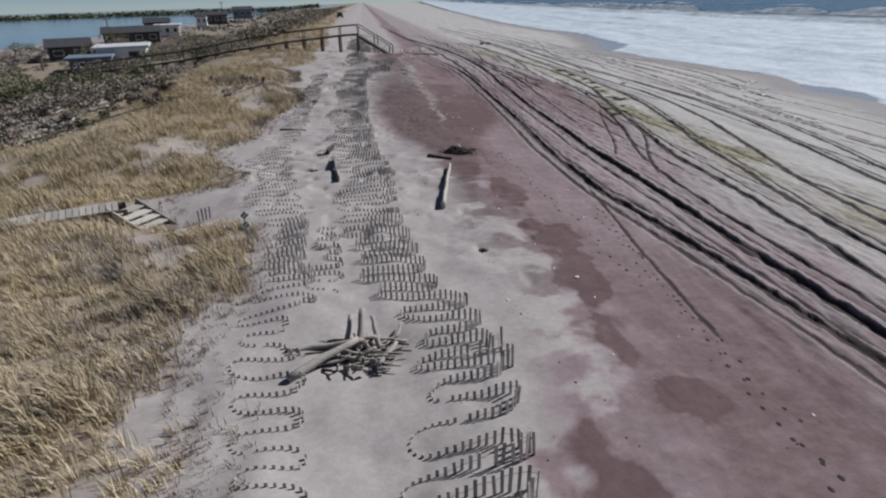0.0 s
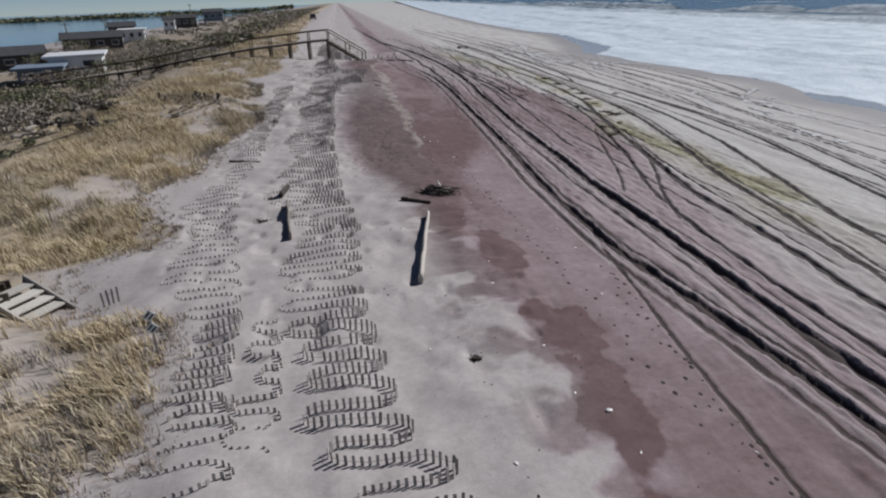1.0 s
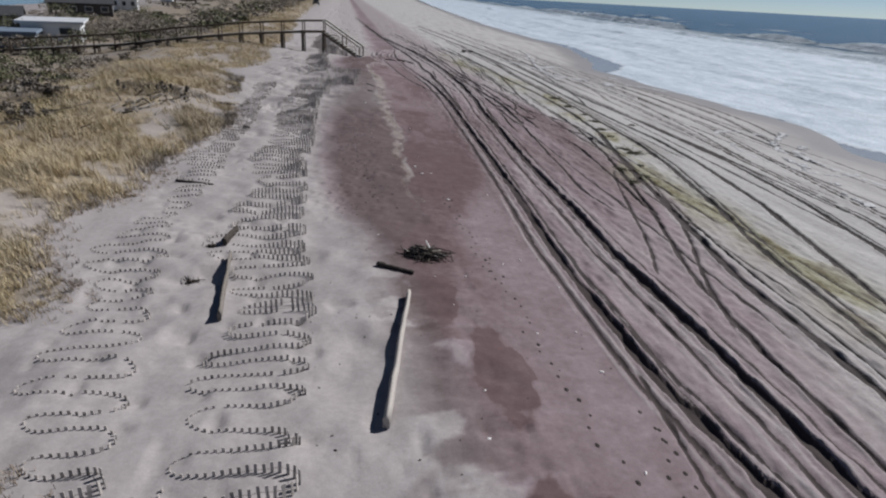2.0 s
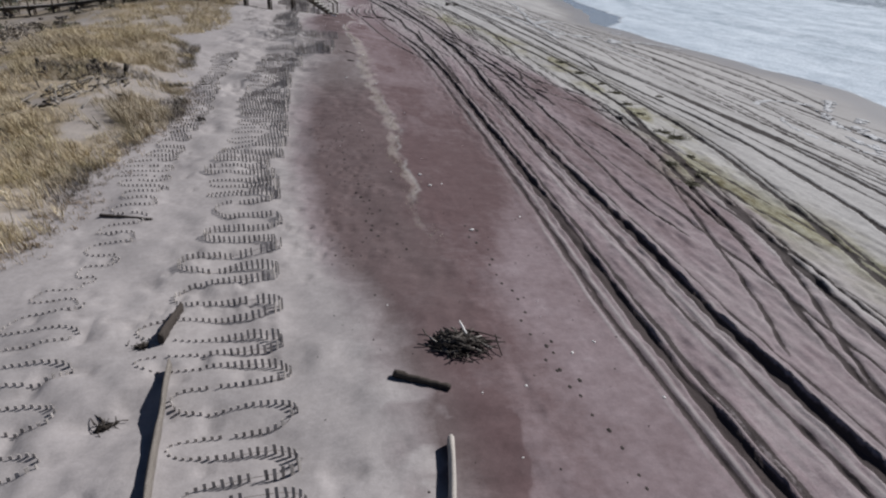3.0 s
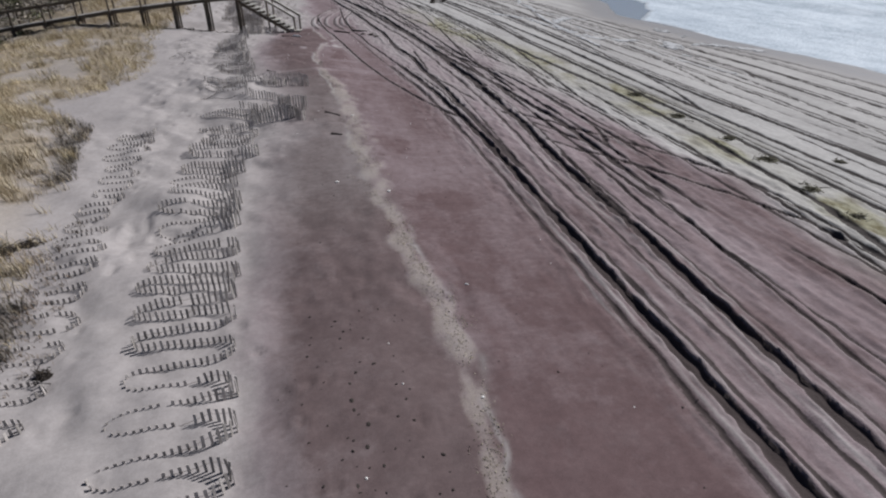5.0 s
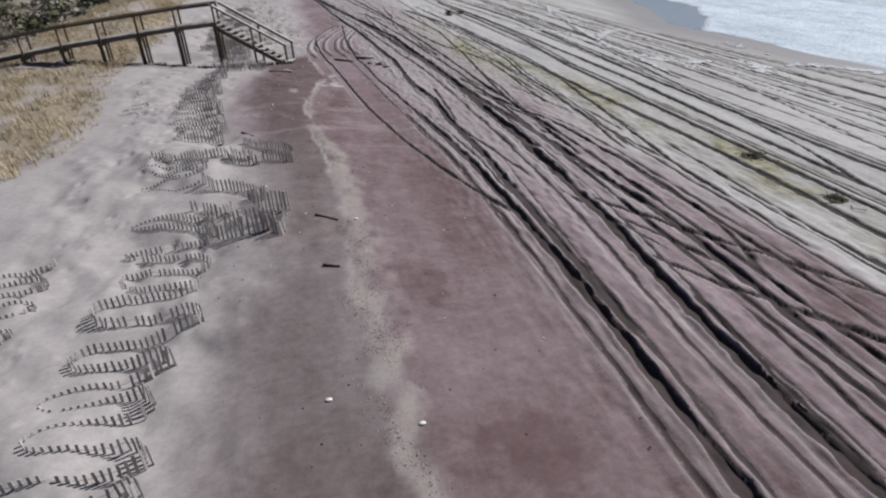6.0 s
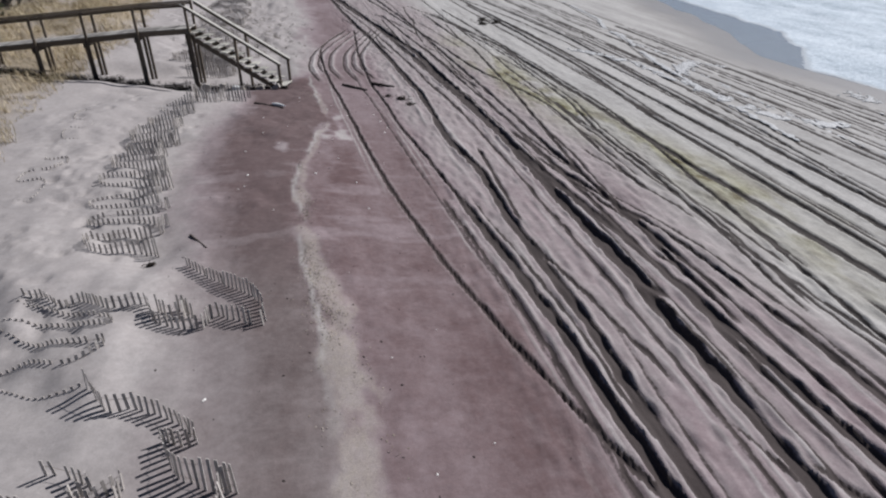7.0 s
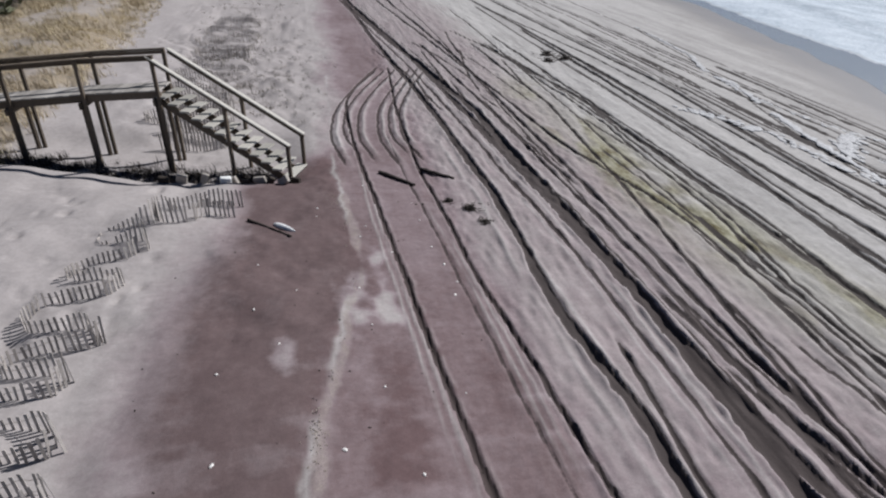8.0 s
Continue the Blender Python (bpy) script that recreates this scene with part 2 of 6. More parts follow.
ROOF_PALE = plain("pale_roof", (0.50, 0.51, 0.52), 0.7, 0.12, 0.8)
CLAD_DARK = plain("brown_cladding", (0.07, 0.062, 0.058), 0.8, 0.25, 1.2)
CLAD_BLUE = plain("blue_grey_cladding", (0.15, 0.19, 0.24), 0.75, 0.15, 1.0)
GLASS = plain("dark_window", (0.03, 0.04, 0.05), 0.08, 0.1, 1, spec=0.6, bump=0)
PAINT_DARK = plain("dark_car_paint", (0.03, 0.032, 0.036), 0.3, 0.1, 2, spec=0.5, bump=0)
RUBBER = plain("tyre_rubber", (0.02, 0.02, 0.02), 0.85, 0.2, 8)
BLACK = plain("black_mark", (0.015, 0.015, 0.015), 0.8, 0.1, 5)


# ---- mesh helpers ----
def mesh_object(name, verts, faces, material, smooth=False):
    me = bpy.data.meshes.new(name)
    me.from_pydata([tuple(v) for v in verts], [], [tuple(f) for f in faces])
    me.materials.append(material)
    if smooth:
        me.polygons.foreach_set("use_smooth", [True] * len(me.polygons))
    me.update()
    return new(name, me)


def part(name, bm, material, parent, label=""):
    me = bpy.data.meshes.new(name)
    bm.to_mesh(me)
    bm.free()
    me.materials.append(material)
    ob = new(name, me)
    ob.parent = parent
    if label:
        ob["label"] = label
    return ob


def piece(name, me, parent, m):
    ob = new(name, me)
    ob.parent = parent
    ob.matrix_basis = m
    return ob


def thing(name, label, category, place=None, group="", kind=""):
    e = new(name)
    if place is not None:
        e.matrix_basis = place
    return tagged(e, label, category, group, kind)


def add_box(bm, size, m=Matrix(), bevel=0.0):
    made = bmesh.ops.create_cube(bm, size=1.0, matrix=m @ Matrix.Diagonal((*size, 1)))
    if bevel:
        edges = list({e for v in made["verts"] for e in v.link_edges})
        bmesh.ops.bevel(bm, geom=edges, offset=bevel, segments=1, affect="EDGES")
    return bm


def box(size, m=Matrix(), bevel=0.0):
    return add_box(bmesh.new(), size, m, bevel)


def box_mesh(name, size, material, bevel=0.0, shift=(0, 0, 0)):
    bm = box(size, Matrix.Translation(shift), bevel)
    me = bpy.data.meshes.new(name)
    bm.to_mesh(me)
    bm.free()
    me.materials.append(material)
    return me


def add_branch(bm, a, b, r0, r1, sides=7, rings=5, wobble=0.0, rng=random, flat=1.0):
    """A tapered, uneven, slightly crooked stick from a to b with closed ends."""
    a, b = Vector(a), Vector(b)
    way = (b - a)
    q = way.to_track_quat("Z", "Y").to_matrix()
    loops = []
    for i in range(rings + 1):
        s = i / rings
        c = a + way * s
        if 0 < i < rings:
            c += q @ Vector((rng.uniform(-1, 1), rng.uniform(-1, 1), 0)) * wobble
        r = r0 + (r1 - r0) * s
        loop = []
        for j in range(sides):
            t = 2 * math.pi * j / sides
            rr = r * rng.uniform(0.85, 1.15)
            loop.append(bm.verts.new(c + q @ Vector((math.cos(t) * rr, math.sin(t) * rr * flat, rng.uniform(-0.3, 0.3) * r if i in (0, rings) else 0))))
        loops.append(loop)
    for u, v in zip(loops, loops[1:]):
        for j in range(sides):
            bm.faces.new((u[j], u[(j + 1) % sides], v[(j + 1) % sides], v[j])).smooth = True
    bm.faces.new(list(reversed(loops[0])))
    bm.faces.new(loops[-1])
    return bm


# ---- shape of the land ----
def ss(a, b, x):
    t = np.clip((x - a) / (b - a), 0, 1)
    return t * t * (3 - 2 * t)


def lattice(ix, iy, seed):
    h = (ix.astype(np.int64) * 374761393 + iy.astype(np.int64) * 668265263 + seed * 974711) & 0x7FFFFFFF
    h = ((h ^ (h >> 13)) * 1274126177) & 0x7FFFFFFF
    return ((h ^ (h >> 16)) & 0xFFFF) / 65535.0


def vnoise(x, y, seed=0):
    x, y = np.asarray(x, float), np.asarray(y, float)
    ix, iy = np.floor(x), np.floor(y)
    fx, fy = x - ix, y - iy
    fx, fy = fx * fx * (3 - 2 * fx), fy * fy * (3 - 2 * fy)
    a, b = lattice(ix, iy, seed), lattice(ix + 1, iy, seed)
    c, d = lattice(ix, iy + 1, seed), lattice(ix + 1, iy + 1, seed)
    return (a * (1 - fx) + b * fx) * (1 - fy) + (c * (1 - fx) + d * fx) * fy


def fbm(x, y, seed=0, octaves=4):
    total, amp, norm = 0.0, 1.0, 0.0
    for o in range(octaves):
        total = total + amp * vnoise(x * 2 ** o, y * 2 ** o, seed + o)
        norm += amp
        amp *= 0.5
    return total / norm


GRASS_Y = (-10.5, 4.5, 7.5, 9.5, 10.1, 14.1, 14.8, 17.4, 18.1, 19.5, 20.52, 23.94, 26.5, 30, 36.4, 42, 45, 49, 51.7, 56.4, 63, 66, 73, 80, 100, 300)
GRASS_X = (-2.53, -2.63, -3.33, -3.43, -2.63, -3.03, -5.33, -6.23, -4.83, -4.23, -5.12, -6.04, -4.6, -5, -3.7, -4.5, -4.7, -5.1, -7.2, -4.2, -4.8, -5.4, -5, -4.4, -5.5, -9)
EDGE_Y = (-20, 0, 28, 34, 43, 52, 57, 64, 68, 72, 75, 80, 90, 104, 165, 400, 3000)
EDGE_X = (21, 23, 26.5, 28.5, 29.6, 29.4, 28.4, 27.6, 27.2, 27.4, 28.4, 29.8, 32.5, 35.5, 36, 52, 260)
SEA_Z = -0.34


def grass_edge(y):
    return np.interp(y, GRASS_Y, GRASS_X) + 0.5 * (fbm(y * 1.3, y * 0 + 3.1, 71, 3) - 0.5)


def water_edge(y):
    return np.interp(y, EDGE_Y, EDGE_X) + 1.8 * (fbm(y * 0.2, y * 0 + 9.1, 5, 4) - 0.5) - 1.2 * np.exp(-((y - 35.5) / 3) ** 2)


def base_z(x, y):
    z = 0.55 + 0.40 * ss(30, 60, y) * (1 - ss(2, 7, x)) * (1 - 0.7 * ss(-2.5, 2.5, x) * ss(60, 68, y)) * (1 - ss(67.5, 70, y) * ss(-6, 0, x)) - 0.15 * ss(67, 70, y) * ss(-3, 2, x) * (1 - ss(6, 12, x))
    z = z - 0.20 * ss(2, 7, x) - 0.25 * ss(7, 16, x) - 0.40 * ss(16, 36, x) - 0.6 * ss(36, 70, x) - 2.0 * ss(70, 200, x)
    dune = ss(0, 3.5, grass_edge(y) - x)
    z = z + dune * (0.25 + 0.35 * ss(28, 40, y) - 0.4 * ss(48, 56, y) * (1 - ss(76, 84, y)) - 0.45 * ss(11.5, 15.0, y) * (1 - ss(17.5, 24, y)))
    z = z - 2.4 * ss(9.5, 27, -x) - 0.7 * ss(30, 70, -x) - 2.5 * ss(64, 120, -x)
    return z


RUTS = []


def rut(points, width=0.13, depth=0.08, damp_shade=1.0, first=-1e9, last=1e9):
    ys, xs = [p[1] for p in points], [p[0] for p in points]
    order = np.argsort(ys)
    RUTS.append((np.array(ys, float)[order], np.array(xs, float)[order], width, depth, damp_shade, max(first, min(ys)), min(last, max(ys))))


RIDGES = []


def ridge(points, shift, height, width):
    """A thin bank of pale sand squeezed up beside a wheel."""
    ys, xs = [p[1] for p in points], [p[0] + shift for p in points]
    order = np.argsort(ys)
    RIDGES.append((np.array(ys, float)[order], np.array(xs, float)[order], height, width))


def tyre_track(points, width, depth, damp_shade, gap=0.34):
    """A deep rut with the fine edge marks of the tyre and pale banks on both sides."""
    rut(points, width, depth, damp_shade)
    ridge(points, -0.62 * gap - 0.5 * width, 0.03, 0.038)
    ridge(points, 0.55 * gap + 0.5 * width, 0.025, 0.04)
    ridge(points, -1.75 * gap, 0.018, 0.03)
    rut([(x - 1.28 * gap, y) for x, y in points], 0.06, 0.05, 0.75 * damp_shade)
    rut([(x - gap - 0.16, y) for x, y in points], 0.035, 0.03, 0.22 * damp_shade)
    rut([(x + gap * 0.9, y) for x, y in points], 0.045, 0.04, 0.4 * damp_shade)


# the deep ruts along the berm
tyre_track([(7.87, 2.5), (7.27, 10.5), (6.62, 16), (6.61, 21.63), (6.95, 28), (7.2, 35), (7.5, 44), (7.55, 48), (7.5, 52), (7.1, 58)], 0.18, 0.13, 1.3)
rut([(7.5, 52), (7.1, 58), (6.6, 64), (6.4, 70), (6.5, 76), (7.0, 83)], 0.095, 0.10, 1.4)
rut([(7.5, 47.6), (6.7, 50.8), (6.0, 54), (5.5, 57.5), (5.1, 62), (4.85, 68), (4.6, 73), (4.6, 77), (5.4, 80), (6.6, 83)], 0.115, 0.10, 2.0)
tyre_track([(8.37, -6.5), (8.27, 13.5), (8.32, 17.5), (8.21, 21.63), (8.4, 26), (8.5, 31), (8.9, 38), (9.0, 42), (9.3, 45), (9.6, 49.5), (9.7, 56), (9.7, 63), (9.45, 68), (9.2, 73), (8.5, 83), (6.5, 103), (4, 160)], 0.20, 0.15, 1.1, 0.42)
rut([(7.7, 42), (7.9, 47), (8.1, 52.6), (8.0, 56), (8.2, 59), (7.9, 62), (8.1, 68), (7.9, 75), (6.9, 90), (5, 130)], 0.17, 0.11)
rut([(9.75, 24.59), (9.44, 27.6), (9.8, 31), (10.2, 36), (10.6, 41)], 0.12, 0.09)
rut([(11.04, 24.48), (11.8, 28.5), (12.9, 34), (13.6, 40), (14.0, 52)], 0.13, 0.10)
rut([(8.87, 2.5), (9.07, 12.5), (9.27, 16.5), (9.47, 18.5), (9.78, 20.52), (10.46, 22.79), (11.3, 26), (12.2, 30), (13.2, 36), (13.9, 44)], 0.15, 0.10)
rut([(9.5, 48.4), (11.2, 45.3), (12.45, 43.24), (13.04, 41.82), (13.5, 40.36), (13.8, 39.0), (13.65, 37.49), (13.5, 35.64), (13.5, 34.27), (13.27, 32.66), (13.0, 31.2), (12.85, 30.0), (12.0, 28.2)], 0.155, 0.11, 1.4)
rut([(11.93, 51.3), (11.97, 49.2), (11.85, 45.9), (11.6, 44.6), (11.0, 43.2)], 0.14, 0.10, 1.3)
rut([(9.45, 43.64), (9.33, 42.0), (9.15, 40.0), (9.09, 38.2)], 0.12, 0.08, 1.1)
rut([(10.1, 43.2), (10.0, 41.2), (9.79, 39.1), (9.7, 36.5)], 0.10, 0.07, 0.9)
rut([(10.9, 24.0), (11.35, 27.5), (11.6, 30.3), (11.7, 32.0), (11.9, 34.5), (11.8, 36.5)], 0.13, 0.09, 1.1)
rut([(12.2, 31.0), (11.65, 29.7), (10.9, 27.2), (10.19, 24.59), (9.49, 21.98), (8.67, 19.8)], 0.12, 0.06, 0.5)
rut([(9.3, 45.4), (9.64, 44.63), (9.97, 43.76), (10.81, 42.4), (11.41, 41.51), (12.15, 40.07), (12.65, 38.85), (13.2, 37.7), (13.4, 36.2), (13.4, 33.4), (13.2, 31.5)], 0.15, 0.11, 1.4)
rut([(13.3, 32.5), (13.0, 29.5), (12.2, 26.2), (11.18, 23.02), (9.87, 19.7), (9.07, 17.1)], 0.12, 0.07, 0.65)
rut([(9.9, 52), (9.75, 56), (9.7, 59), (9.8, 63), (9.6, 69), (9.45, 75.7), (8.3, 85), (6.0, 104)], 0.22, 0.15, 1.5)
rut([(9.6, 47.2), (10.4, 45.2), (10.7, 43.9)], 0.12, 0.09, 1.1)
rut([(6.97, 11.5), (6.82, 19.5), (7.3, 30), (7.6, 38), (8.0, 45), (8.6, 53)], 0.06, 0.04, 0.35)
rut([(7.77, 7.5), (7.72, 18.5), (7.9, 28), (8.2, 38)], 0.05, 0.03, 0.25)
rut([(10.2, 39), (10.3, 46), (10.5, 55), (10.5, 63), (10.2, 72), (9.3, 88)], 0.13, 0.09)
rut([(11.2, 38), (11.2, 52), (11.1, 56), (10.9, 61), (10.9, 66), (10.6, 85), (9, 110)], 0.16, 0.10)
rut([(6.9, 53), (6.4, 60), (6.0, 67), (5.8, 74)], 0.05, 0.03, 0.3)
rut([(6.42, 16.5), (6.12, 13.5), (5.87, 11.5), (5.62, 8.5), (5.47, 6.7)], 0.07, 0.05, 0.9)
rut([(19.1, 58), (19.7, 66), (20.4, 71.4), (21.0, 74), (22.1, 78.2), (23.2, 84), (24.2, 92)], 0.10, 0.06, 0.9)
for path in ([(5.5, 57.5), (5.24, 62), (5.02, 66), (4.95, 71)], [(6.97, 58), (6.9, 60.7), (6.7, 63.9), (6.45, 67.8)]):
    ridge(path, -0.22, 0.02, 0.03)
    ridge(path, -0.36, 0.018, 0.028)
ridge([(8.0, 52), (8.05, 57), (7.8, 63.3), (7.9, 68), (7.7, 73)], -0.3, 0.035, 0.06)
ridge([(8.0, 52), (8.05, 57), (7.8, 63.3), (7.9, 68), (7.7, 73)], 0.28, 0.03, 0.05)
# turning arcs beside the stair
for shift, late in ((-0.1, 0.0), (0.3, 1.2), (0.8, 0.4), (1.5, 0.0), (1.9, 1.0), (2.3, 0.3)):
    rut([(4.45 + shift, 70.2 + late), (4.15 + shift, 71.5 + late), (4.02 + shift, 73.2), (4.3 + shift, 76.0), (5.2 + shift, 79.0), (6.6 + shift, 82.5)], 0.09, 0.06, 1.0)
    ridge([(4.45, 70.2 + late), (4.15, 71.5 + late), (4.02, 73.2), (4.3, 76.0), (5.2, 79.0), (6.6, 82.5)], shift + 0.17, 0.07, 0.07)

# the tracks lower down on the pale sand, each a wheel with its mate
LANES = (
    ([(9.67, -6.5), (9.97, 8.9), (10.37, 12), (10.77, 16.5), (10.98, 20.52), (11.9, 25.4), (12.6, 29.5), (13.5, 34), (14.5, 38.5), (14.9, 44), (15.0, 51), (14.6, 60), (14.3, 77), (12.6, 88)], 0.16, 1.1, 0.0),
    ([(10.97, -6.5), (11.27, 11.5), (11.77, 15), (12.27, 17.5), (12.86, 21.63), (13.9, 26), (15.0, 31.5), (15.5, 35.6), (15.7, 40), (15.9, 46), (15.9, 54), (16.0, 64), (16.6, 72), (16.4, 92)], 0.15, 1.0, 0.32),
    ([(12.57, -6.5), (12.77, 12.2), (13.67, 17.5), (14.61, 21.06), (16.0, 27), (16.7, 32), (17.0, 37), (16.8, 43), (16.9, 52), (17.2, 60), (17.1, 77), (16.6, 94), (15, 130)], 0.15, 1.0, 0.0),
    ([(14.67, -4.5), (15.67, 15.5), (16.76, 21.63), (17.8, 27), (18.4, 33), (18.4, 40), (18.1, 48), (18.0, 58), (18.4, 68), (18.9, 78), (18.0, 98), (16, 140)], 0.15, 0.95, 0.3),
    ([(15.87, 3.5), (16.87, 17), (17.57, 19.5), (18.7, 25), (19.2, 32), (19.8, 38), (20.2, 43), (20.6, 52), (20.6, 60), (20.1, 72), (20.4, 85), (19, 130)], 0.14, 0.95, 0.28),
    ([(19.07, 9.5), (19.26, 21.63), (19.9, 27), (21.0, 34), (22.3, 41), (22.8, 48), (23.0, 56), (22.7, 64), (22.6, 72), (22.4, 85), (21, 130)], 0.13, 0.85, 0.3),
    ([(19.4, 48), (20.2, 53), (20.9, 57.5), (21.4, 62.5), (20.8, 67), (20.4, 73.5), (20.5, 84)], 0.11, 0.8, 0.0),
    ([(16.7, 45.8), (17.6, 50), (18.5, 57.8), (19.2, 64), (19.6, 71), (19.2, 90)], 0.12, 0.95, 0.0),
    ([(11.07, 13.5), (11.47, 20), (11.81, 23.37), (12.5, 27)], 0.08, 0.9, 0.0),
    ([(10.6, 39), (10.7, 43), (10.9, 46.5), (10.6, 50), (10.5, 53), (10.0, 58), (9.75, 62)], 0.16, 1.1, 0.0),
    ([(11.9, 41), (11.95, 45), (11.85, 50.6), (11.6, 54.4), (10.6, 58.5), (10.2, 63)], 0.13, 1.0, 0.3),
    ([(10.9, 51), (11.0, 56), (11.05, 59), (11.5, 63), (12.0, 68), (12.6, 76), (12.2, 88)], 0.13, 1.0, 0.0),
    ([(12.4, 51), (12.8, 54.5), (13.15, 58.7), (13.2, 62), (13.7, 66), (13.9, 74), (13, 88)], 0.12, 0.95, 0.25),
    ([(12.3, 57), (12.5, 61.5), (12.8, 64.8), (12.4, 67.5), (11.45, 71.2), (11.06, 76.3), (10.4, 84), (8, 110)], 0.13, 1.0, 0.0),
    ([(13.0, 44), (13.2, 50), (13.9, 56), (14.5, 61), (14.8, 65), (14.75, 69), (14.5, 76), (14.0, 90)], 0.12, 0.95, 0.0),
    ([(19.4, 32), (19.9, 35), (20.5, 38.4), (21.0, 43), (21.6, 47.5), (22.0, 51), (21.9, 60), (21.6, 70), (21.3, 85)], 0.13, 1.1, 0.0),
    ([(23.0, 32), (23.4, 38), (23.7, 43), (24.1, 48), (24.3, 52), (24.0, 60), (23.5, 70), (23.6, 82)], 0.15, 1.0, 0.0),
    ([(23.6, 36), (24.5, 40), (25.4, 44), (25.8, 48.5), (25.8, 54), (24.9, 62), (24.4, 70)], 0.15, 1.0, 0.3),
    ([(25.4, 38.5), (26.5, 43), (27.0, 48), (26.7, 54), (25.8, 60)], 0.15, 0.9, 0.0),
    ([(17.9, 56), (18.1, 66), (18.2, 76), (17.9, 84), (16.2, 101)], 0.11, 0.9, 0.0),
)
for pts, wide, lane_damp_shade, mate in LANES:
    rut(pts, 1.12 * wide, 0.10, 1.15 * lane_damp_shade)
    ridge(pts, -wide - 0.05, 0.018, 0.04)
    if mate:
        rut([(x + mate, y) for x, y in pts], 0.05, 0.05, 0.6)
track_rng = random.Random(11)
lane = 10.8
while lane < 24.5:
    wander = [(track_rng.uniform(0.3, 0.9), track_rng.uniform(20, 60), track_rng.uniform(0, 6)) for _ in range(2)]
    drift = track_rng.uniform(-0.012, 0.02)
    pts = []
    for i in range(60):
        y = -8 + i * 3.5
        pts.append((lane + drift * (y - 30) + sum(a * math.sin(y / l + p) for a, l, p in wander) + 0.05 * max(0, y - 90) * (0.3 if lane > 15 else -0.6), y))
    first = track_rng.uniform(-8, 40)
    last = first + track_rng.uniform(30, 130)
    rut(pts, track_rng.uniform(0.04, 0.09), track_rng.uniform(0.04, 0.07), track_rng.uniform(0.4, 0.8), first, last)
    lane += track_rng.uniform(1.3, 2.4)
# faint older tracks, and cars that crossed from lane to lane
for i in range(12):
    x0, y0, length = track_rng.uniform(11.5, 23.0), track_rng.uniform(-5, 75), track_rng.uniform(12, 45)
    a, l, p, lean = track_rng.uniform(0.1, 0.5), track_rng.uniform(8, 20), track_rng.uniform(0, 6), track_rng.gauss(0, 0.03)
    rut([(x0 + lean * 2 * s + a * math.sin(s / l + p), y0 + 2 * s) for s in range(int(length / 2) + 1)], track_rng.uniform(0.03, 0.07), track_rng.uniform(0.03, 0.06), track_rng.uniform(0.4, 0.9))
for i in range(34):
    x0, y0, length = track_rng.uniform(7.8, 14.2), track_rng.uniform(41, 84), track_rng.uniform(2.5, 10)
    lean, curl = track_rng.gauss(-0.03, 0.10), track_rng.gauss(0, 0.006)
    rut([(x0 + lean * s + curl * s * s, y0 + s) for s in range(int(length) + 1)], *((track_rng.uniform(0.05, 0.10), track_rng.uniform(0.04, 0.08), track_rng.uniform(0.5, 1.0)) if i % 2 else (track_rng.uniform(0.07, 0.12), track_rng.uniform(0.06, 0.09), track_rng.uniform(0.9, 1.3))))


